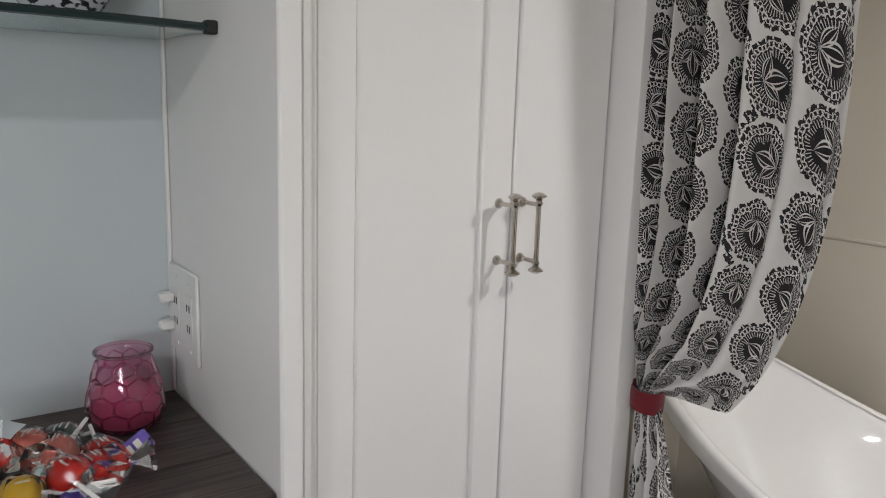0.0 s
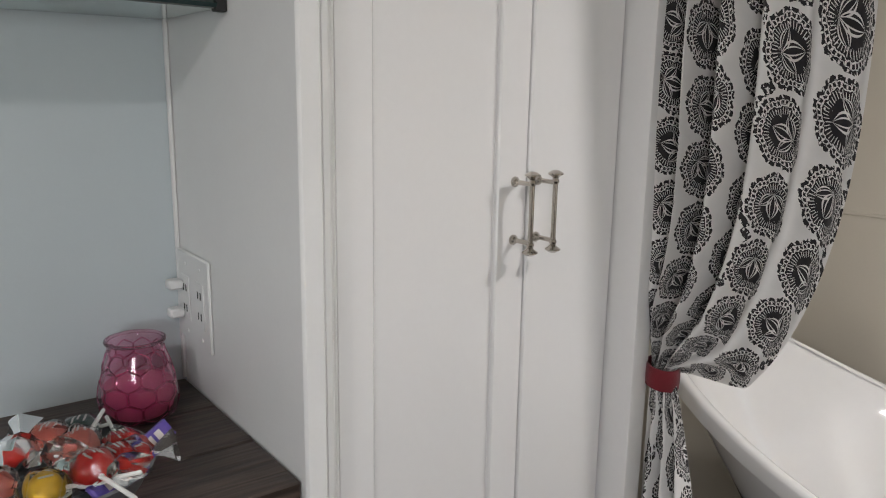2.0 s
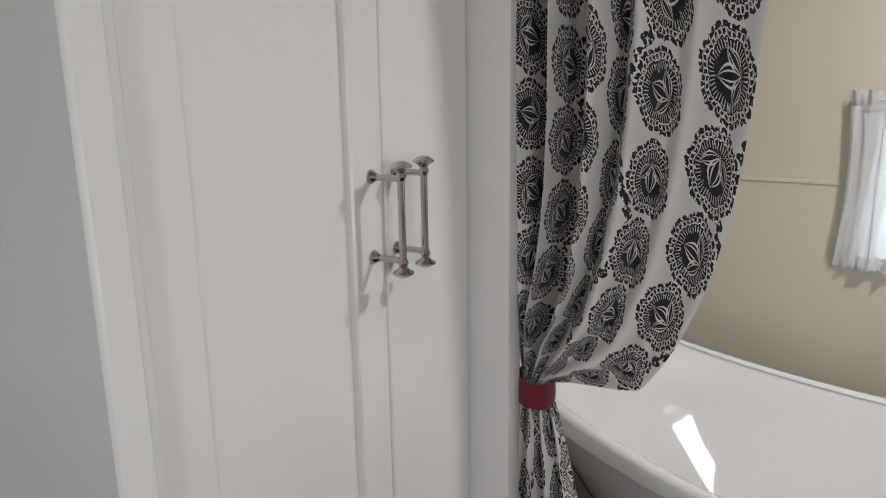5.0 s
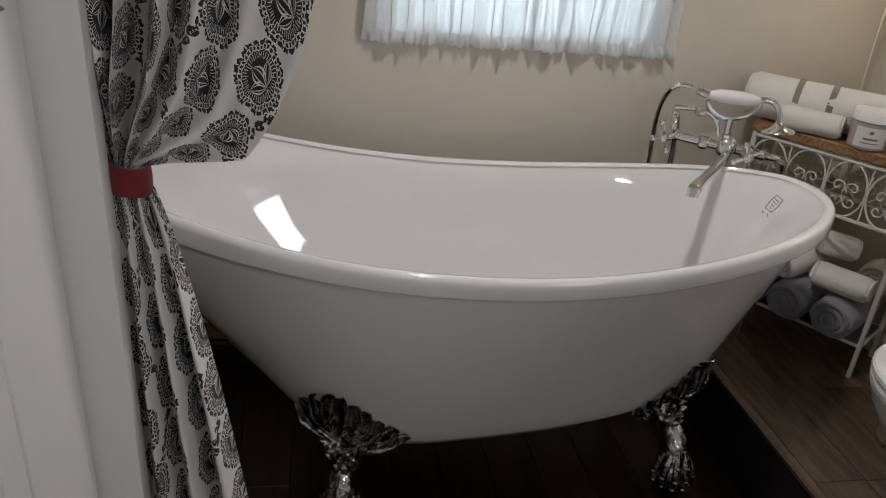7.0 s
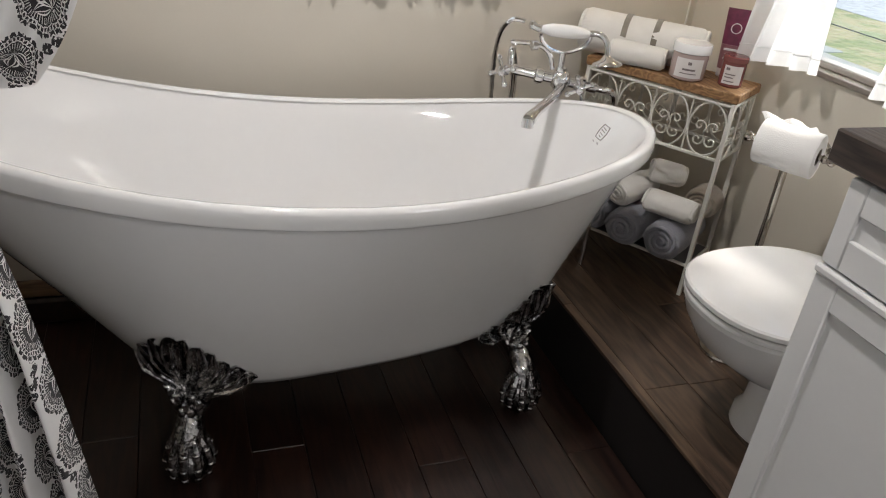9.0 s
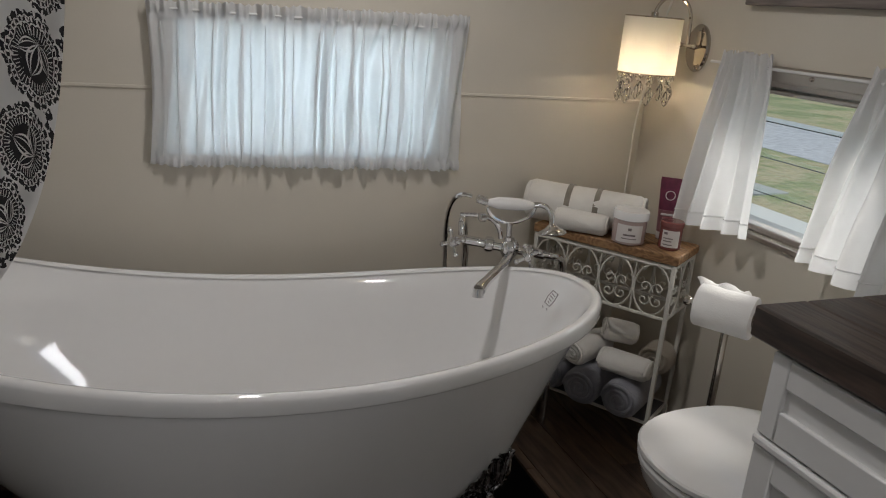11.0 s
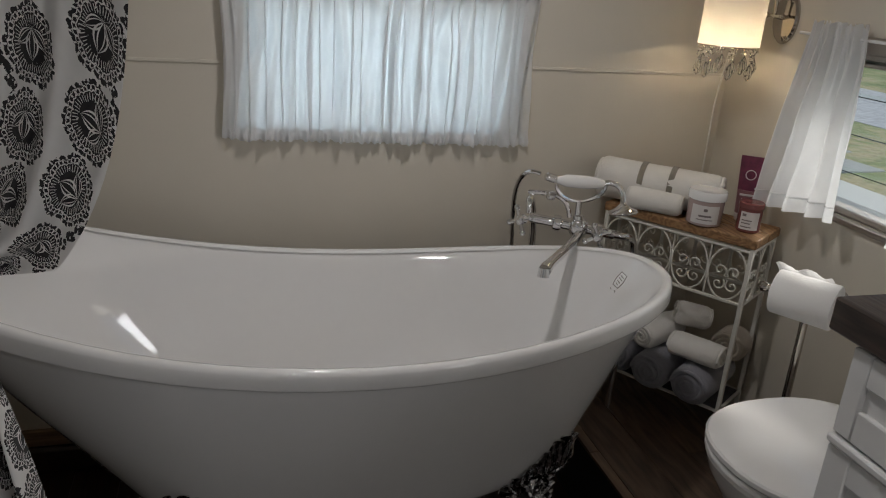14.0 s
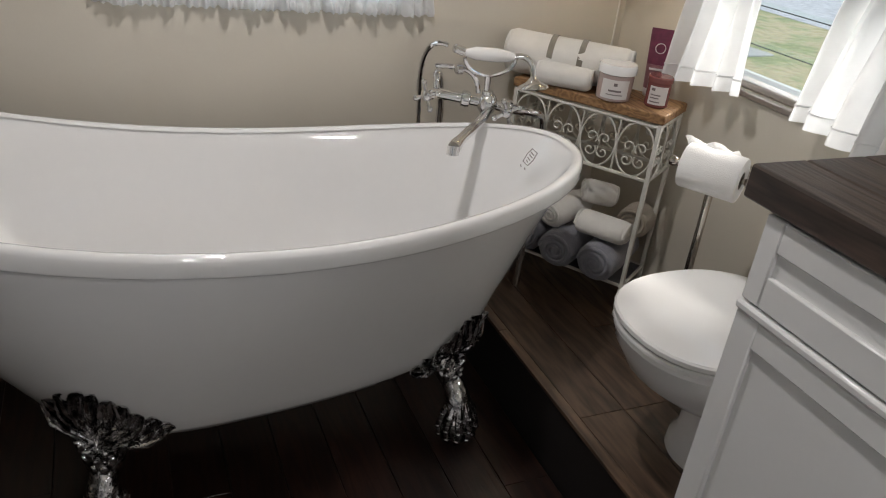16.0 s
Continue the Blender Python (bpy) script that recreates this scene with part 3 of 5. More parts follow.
MARK, M_U, M_V = Vector((2.075, -0.672, 0.510)), Vector((1.0, 0.0, 0.05)).normalized(), Vector((0.0, -0.55, 0.83)).normalized()
MARK += M_U.cross(M_V) * 0.002
frame_mark = part("printed_mark", tube(B(), [MARK + M_U * x + M_V * y for x, y in ((-0.013, -0.019), (0.013, -0.019), (0.017, 0.0), (0.013, 0.019), (-0.013, 0.019), (-0.017, 0.0))], 0.0012, 5, True), M_INK, tub, "small printed mark inside the low end")
for x0, y0, x1, y1 in ((-0.008, 0.009, 0.008, 0.011), (-0.009, 0.002, 0.009, 0.004), (-0.007, -0.006, 0.007, -0.004), (-0.004, -0.013, 0.004, -0.011), (-0.014, -0.031, -0.008, -0.028), (0.006, -0.032, 0.012, -0.029)):
    part("print", tube(B(), [MARK + M_U * x0 + M_V * y0, MARK + M_U * x1 + M_V * y1], 0.0012, 5), M_INK, frame_mark)

# ---- bath faucet ----
faucet = thing("bath_faucet", (2.33, -0.64, Z_LOW), "chrome telephone bath faucet on floor pipes with hand shower", "faucet")
C = Vector((2.315, -0.64, 0.575))
AX = Vector((-0.10, -0.27, -0.035)).normalized()
L_, R_ = C - AX * 0.135, C + AX * 0.10
bm = B()
rod(bm, L_, R_, 0.014, seg=14)
for d in (-0.06, 0.0, 0.055):
    lathe(bm, [(0.014, -0.014), (0.021, -0.010), (0.023, 0.0), (0.021, 0.010), (0.014, 0.014)], seg=14, m=aim(C + AX * d, C + AX * (d + 0.1)))
ball(bm, C, 0.029, (1, 1, 1.1))
part("mixer_body", bm, M_CHROME, faucet)


def cross_handle(at, way):
    bm = B()
    m = aim(at, Vector(at) + Vector(way))
    lathe(bm, [(0.008, 0), (0.013, 0.006), (0.009, 0.014), (0.015, 0.024), (0.013, 0.034), (0.005, 0.039)], seg=12, m=m)
    for k in range(4):
        a = math.pi / 2 * k + 0.4
        p, q = Vector((0, 0, 0.026)), Vector((0.036 * math.cos(a), 0.036 * math.sin(a), 0.026))
        rod(bm, m @ p, m @ q, 0.0045, 0.006, 8)
        ball(bm, m @ q, 0.0085, (1, 1, 1), None, 10, 7)
    return part("cross_handle", bm, M_CHROME, faucet)


cross_handle(L_ + Vector((-0.012, 0.02, 0.0)), (-0.55, 0.8, 0.05))
cross_handle(C + AX * 0.035 + Vector((-0.025, 0, 0.0)), (-1, 0.1, -0.1))
bm = B()
spout = bez(C + Vector((-0.02, 0.005, -0.012)), C + Vector((-0.09, 0.06, -0.03)), (2.140, -0.490, 0.552), (2.112, -0.462, 0.534), 10)
tube(bm, spout, 0.013, 12, radii=[0.013] * 8 + [0.014, 0.016, 0.017])
rod(bm, (2.109, -0.459, 0.541), (2.105, -0.457, 0.519), 0.014, 0.015, 12)
part("spout", bm, M_CHROME, faucet, "curved chrome tub spout")
bm = B()
tube(bm, [C + Vector((0, 0, 0.02)), (2.312, -0.632, 0.615), (2.31, -0.63, 0.652)], 0.009, 10)
tube(bm, bez((2.31, -0.63, 0.650), (2.31, -0.60, 0.655), (2.31, -0.560, 0.668), (2.312, -0.558, 0.700), 8), 0.0055, 8)
tube(bm, bez((2.31, -0.63, 0.650), (2.308, -0.665, 0.655), (2.302, -0.700, 0.668), (2.300, -0.700, 0.700), 8), 0.0055, 8)
lathe(bm, [(0.009, 0), (0.015, 0.004), (0.015, 0.012), (0.009, 0.016)], (2.312, -0.635, 0.598), 12)
part("cradle", bm, M_CHROME, faucet, "forked chrome cradle")
hs = part("hand_shower", lathe(B(), [(0.008, 0), (0.011, 0.01), (0.017, 0.03), (0.0180, 0.06), (0.0180, 0.09), (0.015, 0.12), (0.011, 0.135), (0.008, 0.14)], seg=16, m=aim((2.312, -0.555, 0.712), (2.300, -0.700, 0.703))), M_CHINA, faucet, "white porcelain handle")
bm = B()
lathe(bm, [(0.007, 0), (0.012, 0.004), (0.012, 0.03), (0.008, 0.034)], seg=12, m=aim((2.312, -0.557, 0.712), (2.318, -0.510, 0.728)))
part("hose_coupling", bm, M_CHROME, hs)
bm = B()
neck = bez((2.300, -0.690, 0.703), (2.298, -0.730, 0.715), (2.285, -0.752, 0.690), (2.270, -0.742, 0.655), 9)
tube(bm, neck, 0.008, 10)
part("shower_neck", bm, M_CHROME, hs, "bent chrome neck")
part("shower_head", lathe(B(), [(0.008, 0.0), (0.020, -0.012), (0.038, -0.020), (0.041, -0.026), (0.036, -0.030)], seg=20, m=aim((2.270, -0.742, 0.657), (2.290, -0.735, 0.757))), M_CHROME, hs, "round chrome shower head")
bm = B()
hose = bez((2.318, -0.512, 0.728), (2.355, -0.455, 0.745), (2.425, -0.478, 0.65), (2.455, -0.503, 0.50), 26) + bez((2.455, -0.503, 0.50), (2.475, -0.52, 0.25), (2.48, -0.55, 0.02), (2.45, -0.60, 0.06), 20)[1:]
hose = [p for i, p in enumerate(hose)]
tube(bm, hose, 0.0065, 8, radii=[0.0072 if i % 2 else 0.0056 for i in range(len(hose))])
part("shower_hose", bm, M_CHROME, faucet, "ribbed chrome hose")
for pts in (bez(L_ + Vector((0.01, 0.0, 0.01)), L_ + Vector((0.012, 0.01, 0.075)), (2.42, -0.540, 0.655), (2.452, -0.566, 0.52), 12) + [Vector((2.458, -0.570, 0.30)), Vector((2.458, -0.570, Z_LOW))],
            bez(R_, R_ + AX * 0.05, (2.285, -0.800, 0.56), (2.285, -0.806, 0.500), 10) + [Vector((2.285, -0.806, 0.25)), Vector((2.285, -0.806, 0.0))]):
    part("supply_pipe", tube(B(), pts, 0.010, 10), M_CHROME, faucet, "bent chrome riser pipe")
bm = B()
tube(bm, bez(C + Vector((0, 0.03, 0.03)), (2.318, -0.60, 0.68), (2.322, -0.54, 0.672), L_ + Vector((0.012, 0.006, 0.07)), 10), 0.007, 8)
lathe(bm, [(0.008, 0), (0.014, 0.004), (0.014, 0.018), (0.008, 0.022)], seg=12, m=aim((2.320, -0.560, 0.667), (2.32, -0.50, 0.665)))
part("diverter_pipe", bm, M_CHROME, faucet)
faucet.location += Vector((0.0, -0.020, -0.006))

# ---- wardrobe ----
WX0, WX1 = 0.938, 1.552
ward = thing("wardrobe", (1.25, 0.9, Z_LOW), "tall built-in wardrobe with white doors, one panelled, one plain", "wardrobe")
part("body", box(B(), WX0, WX1 - 0.004, Y_DOOR + 0.024, Y_LEFT - 0.003, Z_LOW, Z_CEIL - 0.004), M_WHITE, ward)
part("end_post", box(B(), 1.508, WX1, 0.674, Y_DOOR + 0.023, Z_LOW, Z_CEIL - 0.004, 0.005, seg=2), M_WHITE, ward, "white rounded end post")


def panel_door(parent, name, x0, x1, yf, z0, z1, stile, depth, sink=0.009, bev=0.003):
    """A framed door facing -y: stiles and rails with a sunk field."""
    ob = part(name, box(B(), x0 + stile - 0.004, x1 - stile + 0.004, yf + sink, yf + depth - 0.002, z0 + stile - 0.004, z1 - stile + 0.004), M_WHITE, parent)
    for piece, a, b, c, d in (("stile", x0, x0 + stile, z0, z1), ("stile", x1 - stile, x1, z0, z1), ("rail", x0 + stile, x1 - stile, z0, z0 + stile), ("rail", x0 + stile, x1 - stile, z1 - stile, z1)):
        part(piece, box(B(), a, b, yf, yf + depth, c, d, bev), M_WHITE, ob)
    return ob


def bar_pull(parent, x, z0, z1, yf):
    """A bar pull on two posts, with button finials."""
    bm = B()
    yb = yf - 0.040
    rod(bm, (x, yb, z0), (x, yb, z1), 0.0042, seg=12)
    for z, s in ((z0, -1), (z1, 1)):
        rod(bm, (x, yf, z - s * 0.010), (x, yb, z - s * 0.010), 0.0038, seg=10)
        lathe(bm, [(0.0085, 0), (0.0085, 0.002), (0.0055, 0.006), (0.004, 0.010)], seg=12, m=aim((x, yf, z - s * 0.010), (x, yf - 1, z - s * 0.010)))
        lathe(bm, [(0.0045, -0.012), (0.0065, -0.008), (0.0045, -0.003), (0.0075, 0.0), (0.0125, 0.003), (0.0125, 0.005), (0.006, 0.009), (0.001, 0.010)], seg=14, m=aim((x, yb, z), (x, yb, z + s)))
    return part("pull", bm, M_NICKEL, parent, "polished nickel bar pull")


dl = panel_door(ward, "door", WX0 + 0.004, 1.2905, Y_DOOR, Z_LOW + 0.06, Z_CEIL - 0.03, 0.062, 0.022)
dr = part("door", box(B(), 1.2945, 1.505, Y_DOOR, Y_DOOR + 0.022, Z_LOW + 0.06, Z_CEIL - 0.03, 0.003), M_WHITE, ward, "narrow plain door")
bar_pull(dl, 1.2640, 1.018, 1.131, Y_DOOR)
bar_pull(dr, 1.3140, 1.018, 1.131, Y_DOOR)

# ---- printed curtain tied back to the wardrobe ----
curtain = thing("curtain", (1.575, 0.60, Z_LOW), "white cotton curtain with black medallion print, tied back", "curtain")


def cloth_sheet(name, fn, nu, nv, sv, material, parent, label=""):
    """A sheet of cloth: fn(u, v) gives its points; its print is laid by the length across, and sv metres down."""
    bm = B()
    lay = bm.loops.layers.uv.new("UVMap")
    vs = [[bm.verts.new(fn(i / nu, j / nv)) for j in range(nv + 1)] for i in range(nu + 1)]
    across, mid = [0.0], nv * 2 // 5
    for i in range(nu):
        across.append(across[-1] + (vs[i + 1][mid].co - vs[i][mid].co).length)
    for i in range(nu):
        for j in range(nv):
            f = bm.faces.new((vs[i][j], vs[i + 1][j], vs[i + 1][j + 1], vs[i][j + 1]))
            for lp, (a, b) in zip(f.loops, ((i, j), (i + 1, j), (i + 1, j + 1), (i, j + 1))):
                lp[lay].uv = (across[a], b / nv * sv)
    return part(name, bm, material, parent, label, 180)


EDGE = bez((0, 0.362, 1.79), (0, 0.387, 1.30), (0, 0.354, 0.96), (0, 0.505, 0.774), 30) + bez((0, 0.505, 0.774), (0, 0.555, 0.768), (0, 0.61, 0.772), (0, 0.645, 0.762), 10)[1:]


def upper(u, v):
    k = v * (len(EDGE) - 1)
    i = min(int(k), len(EDGE) - 2)
    e = EDGE[i].lerp(EDGE[i + 1], k - i)
    ly, lz = 0.735 - 0.060 * v * v, 1.79 - 1.03 * v
    w = u ** 1.25
    y, z = ly + (e.y - ly) * w, lz + (e.z - lz) * w
    squeeze = 1 - 0.75 * smoothstep(0.80, 1.0, v)
    amp = (0.050 - 0.036 * smoothstep(0.40, 0.85, u)) * squeeze
    x = 1.575 + amp * math.sin(2 * math.pi * (7.5 * u ** 0.75 + 0.25 * math.sin(3 * v))) + 0.055 * smoothstep(0.3, 1.0, u) * math.sin(math.pi * v) + 0.010 * math.sin(9 * v + 5 * u)
    y += 0.012 * math.sin(2 * math.pi * 5.0 * u + 2 * v) * (1 - u) * squeeze
    return (x, y, z)


cloth_sheet("upper_drape", upper, 180, 90, 1.12, M_PRINT, curtain, "gathered upper drape swept to the tieback")


def lower(u, v):
    z = 0.755 + (Z_LOW + 0.02 - 0.755) * v
    y0 = 0.682 + 0.018 * v
    y1 = 0.634 - 0.145 * v ** 0.7
    y = y0 + (y1 - y0) * u
    x = 1.572 + (0.006 + 0.026 * smoothstep(0, 0.4, v)) * math.sin(2 * math.pi * 3.1 * u + 0.8 * v)
    return (x, y, z)


cloth_sheet("lower_drape", lower, 64, 60, 0.92, M_PRINT, curtain, "narrow lower drape hanging to the floor")
bm = B()
loft(bm, [[(1.574 + (0.030 + o) * math.cos(a), 0.658 + (0.027 + o) * math.sin(a), z + 0.006 * math.sin(a)) for a in (2 * math.pi * i / 24 for i in range(24))] for o, z in ((0, 0.738), (0.003, 0.738), (0.004, 0.758), (0.003, 0.778), (0, 0.778))], True, False, False)
part("tieback", bm, M_RED, curtain, "dark red ribbon tieback")
rail = thing("curtain_rail", (1.575, 0.2, 1.79), "white metal curtain rail under the ceiling", "curtain rail")
part("rail", rod(B(), (1.575, -1.16, 1.800), (1.575, 0.735, 1.800), 0.010), M_TRIM, rail)
part("bracket", box(B(), 1.56, 1.59, 0.2, 0.23, 1.800, 1.829), M_TRIM, rail)

# ---- nook: counter and what stands on it ----
ZC = 0.755
counter = thing("counter", (0.2, 0.9, Z_LOW), "dark stained wooden counter of wide boards on a white base", "counter")
part("base", box(B(), X_BACK + 0.3, X_PART - 0.004, 0.74, Y_NOOK - 0.004, Z_LOW, ZC - 0.036), M_WHITE, counter)
for y0, y1 in ((0.694, 0.842), (0.844, 0.992), (0.994, Y_NOOK - 0.003)):
    part("board", box(B(), X_BACK + 0.3, X_PART - 0.003, y0, y1, ZC - 0.035, ZC, 0.003), M_COUNTER, counter)

outlet = thing("outlet_plate", (X_PART, 1.05, 0.91), "white double outlet and switch plate on the partition", "outlet")
part("plate", box(B(), X_PART - 0.007, X_PART - 0.0005, 0.994, 1.139, 0.838, 0.992, 0.003), M_PLATE, outlet)
for yc, h in ((1.030, 0.036), (1.097, 0.036)):
    ins = part("insert", box(B(), X_PART - 0.0095, X_PART - 0.007, yc - 0.018, yc + 0.018, 0.875, 0.952, 0.001), M_PLATE, outlet)
    for zz in (0.896, 0.931):
        for dy in (-0.006, 0.006):
            part("slot", box(B(), X_PART - 0.0102, X_PART - 0.0095, yc + dy - 0.0013, yc + dy + 0.0013, zz - 0.006, zz + 0.006), M_BLACK, ins)
for zz in (0.935, 0.886):
    plug = part("plug", box(B(), X_PART - 0.034, X_PART - 0.0095, 1.100, 1.124, zz - 0.008, zz + 0.008, 0.003), M_PLATE, outlet, "small white plug")
for yy in (1.030, 1.097):
    for zz in (0.855, 0.972):
        part("screw", lathe(B(), [(0.003, 0), (0.003, 0.0012)], seg=8, m=aim((X_PART - 0.007, yy, zz), (X_PART - 1, yy, zz))), M_PLATE, outlet)

shelf = thing("glass_shelf", (0.5, 1.03, 1.35), "thick glass corner shelf with a dark edge", "shelf")
front = [(0.858 - 0.78 * i / 14, 0.893 - 0.035 * math.sin(math.pi * (i / 14)) ** 0.8) for i in range(15)]
pts = [(0.858, 1.140)] + front + [(0.078, 1.140)]
part("pane", loft(B(), [[(x, y, z) for x, y in pts] for z in (1.364, 1.372)]), M_SHELFGLASS, shelf)
part("edge", tube(B(), [(x, y - 0.002, 1.368) for x, y in front], 0.0058, 6), M_EDGE, shelf, "dark green polished front edge")
part("edge_back", tube(B(), [(0.078, 1.139, 1.3675), (0.858, 1.139, 1.3675)], 0.0028, 6), M_EDGE, shelf)
part("edge_side", tube(B(), [(0.8605, 1.139, 1.3675), (0.8605, 0.895, 1.3675)], 0.0028, 6), M_EDGE, shelf)
part("clip", box(B(), 0.848, 0.8645, 0.884, 0.902, 1.359, 1.378, 0.002), M_BLACK, shelf)
n_ = Nodes("black_white_swirl_glaze")
v_ = n_.coords(scale=(1, 1, 1.6))
n_.set(colour=n_.ramp(n_.math("ADD", n_.math("MULTIPLY", n_.noise(v_, 90, 2, 0.4), 0.8), n_.math("MULTIPLY", n_.noise(v_, 30, 2), 0.25)), (0.50, (0.015, 0.015, 0.02)), (0.55, (0.55, 0.56, 0.60))), rough=0.2)
vase = thing("vase", (0.690, 1.010, 1.3725), "round vase with black and white speckled glaze", "vase")
part("body", lathe(B(), [(0.030, 0), (0.050, 0.012), (0.064, 0.035), (0.068, 0.060), (0.060, 0.088), (0.042, 0.105), (0.030, 0.112)], (0.690, 1.010, 1.3725), 32, cap1=False), n_.mat, vase)

JX, JY = 0.752, 1.026
jar = thing("candle_jar", (JX, JY, ZC), "pink glass jar with embossed honeycomb holding pink wax", "candle")
prof = [(0.042, 0.0), (0.052, 0.005), (0.0575, 0.022), (0.0585, 0.040), (0.0545, 0.065), (0.0475, 0.090), (0.0415, 0.108), (0.0405, 0.118), (0.043, 0.123)]
inner = [(r - 0.004, max(z, 0.006)) for r, z in prof[::-1]]
gl = part("glass", lathe(B(), prof + inner, (JX, JY, ZC), 40), M_PINK, jar)


def jar_radius(z):
    for (r0, z0), (r1, z1) in zip(prof, prof[1:]):
        if z <= z1:
            return r0 + (r1 - r0) * (z - z0) / max(z1 - z0, 1e-4)
    return prof[-1][0]


for zc, off in ((0.022, 0), (0.048, 0.5), (0.074, 0.0), (0.098, 0.5)):
    for k in range(9):
        a0 = 2 * math.pi * (k + off) / 9
        cell = []
        for i in range(6):
            for q in (0.12, 0.5, 0.88):
                t0, t1 = radians(90 + 60 * i), radians(150 + 60 * i)
                z = zc + 0.0165 * ((1 - q) * math.sin(t0) + q * math.sin(t1))
                a = a0 + 0.385 * ((1 - q) * math.cos(t0) + q * math.cos(t1))
                r = jar_radius(min(max(z, 0.006), 0.118)) + 0.0006
                cell.append((JX + r * math.cos(a), JY + r * math.sin(a), ZC + max(z, 0.006)))
        part("embossed_cell", tube(B(), cell, 0.0013, 5, True), M_PINK, gl)
part("lip", tube(B(), [(JX + 0.0425 * math.cos(a), JY + 0.0425 * math.sin(a), ZC + 0.124) for a in (2 * math.pi * i / 32 for i in range(32))], 0.003, 8, True), M_PINK, gl)
part("wax", lathe(B(), [(0.040, 0.007), (0.0515, 0.02), (0.0535, 0.040), (0.0515, 0.056)], (JX, JY, ZC), 32), M_WAX, jar)

bowl = thing("bowl", (0.588, 0.792, ZC), "dark grey stoneware bowl of wrapped sweets", "bowl")
prof = [(0.055, 0), (0.075, 0.006), (0.100, 0.035), (0.112, 0.060), (0.117, 0.064), (0.113, 0.066), (0.104, 0.058), (0.088, 0.030), (0.06, 0.012)]
part("shell", lathe(B(), prof, (0.588, 0.792, ZC), 40), M_BOWL, bowl)
M_SW = [paint("red_sweet", (0.45, 0.012, 0.015), (0.6, 0.03, 0.02), 0.2, 30), paint("yellow_sweet", (0.70, 0.42, 0.03), (0.8, 0.5, 0.05), 0.3, 30), paint("dark_green_sweet", (0.01, 0.03, 0.025), (0.02, 0.06, 0.05), 0.3, 30), paint("coral_sweet", (0.50, 0.10, 0.07), (0.62, 0.16, 0.12), 0.3, 30), paint("violet_wrapper", (0.05, 0.035, 0.26), (0.16, 0.10, 0.42), 0.3, 60)]
M_FOIL = glass("clear_wrapper_film", (0.95, 0.95, 0.95), 0.10, 1.35)
M_STICK = paint("white_paper_stick", (0.78, 0.78, 0.76), (0.82, 0.82, 0.8), 0.6)
rng = random.Random(5)
sweets = [((0.705, 0.790), 0), ((0.668, 0.842), 2), ((0.655, 0.785), 3), ((0.705, 0.750), 0), ((0.605, 0.715), 1), ((0.59, 0.80), 0), ((0.61, 0.86), 0), ((0.56, 0.75), 3), ((0.655, 0.715), 0), ((0.55, 0.83), 2), ((0.685, 0.735), 0), ((0.63, 0.82), 3), ((0.64, 0.75), 0)]
for k, ((sx, sy), c) in enumerate(sweets):
    p = Vector((sx - 0.037, sy + 0.002, ZC + 0.066 + 0.009 * (k % 3)))
    sweet = thing("lollipop" if k % 2 == 0 else "wrapped_sweet", p - Vector((0, 0, 0.012)), ("red", "yellow", "dark green", "coral", "violet")[c] + " wrapped sweet lying in the grey bowl", "sweet", "sweets in the bowl")
    bm = ball(B(), p, 0.0185, (1.15, 0.95, 0.85), Matrix.Rotation(rng.random() * 3, 4, "Z"))
    part("sweet", bm, M_SW[c], sweet)
    a = rng.uniform(0, 6.28)
    w = Vector((math.cos(a), math.sin(a), 0.25))
    bm = B()
    ringn = 14
    rings = []
    for d, r in ((-0.027, 0.009), (-0.016, 0.0205), (0, 0.0228), (0.016, 0.0205), (0.026, 0.008), (0.036, 0.015), (0.050, 0.026)):
        mm = aim(p + w * d, p + w * (d + 1))
        rings.append([mm @ Vector((r * (1 + rng.uniform(-0.22, 0.22)) * math.cos(2 * math.pi * i / ringn), r * (0.7 if d > 0.025 else 1) * (1 + rng.uniform(-0.22, 0.22)) * math.sin(2 * math.pi * i / ringn), 0)) for i in range(ringn)])
    part("wrapper", loft(bm, rings, True, True, False), M_FOIL, sweet, "crinkled clear wrapper", 25)
    for q, (b0, b1) in enumerate(((-0.010, 0.011), (-0.006, 0.008), (-0.009, 0.006))):
        part("print", box(B(), b0, b1, -0.0011, 0.0011, -0.0003, 0.0003, 0, Matrix.Translation(p + Vector((0, 0, 0.0205 - 0.004 * abs(q - 1)))) @ Matrix.Rotation(a + 0.2, 4, "Z") @ Matrix.Translation((0, 0.006 * (q - 1), 0)) @ Matrix.Rotation(-0.55 * (q - 1), 4, "X")), M_LABEL, sweet)
    if k % 2 == 0:
        part("stick", rod(B(), p - w * 0.012, p - w * 0.098 + Vector((0, 0, 0.026)), 0.0026, seg=8), M_STICK, sweet, "white paper stick")
strip = thing("sweet_strip", (0.653, 0.737, ZC + 0.066), "violet wrapped chew strip leaning on the bowl", "sweet", "sweets in the bowl")
sw = part("wrapper", box(B(), -0.075, 0.075, -0.013, 0.013, -0.004, 0.004, 0.002, pose(0.668, 0.742, ZC + 0.070, 50, -6, 40)), M_SW[4], strip)
for q in range(7):
    part("print", box(B(), -0.058 + 0.017 * q, -0.047 + 0.017 * q, -0.008, 0.007, 0.0041, 0.0046, 0, pose(0.668, 0.742, ZC + 0.070, 50, -6, 40)), M_LABEL, sw)

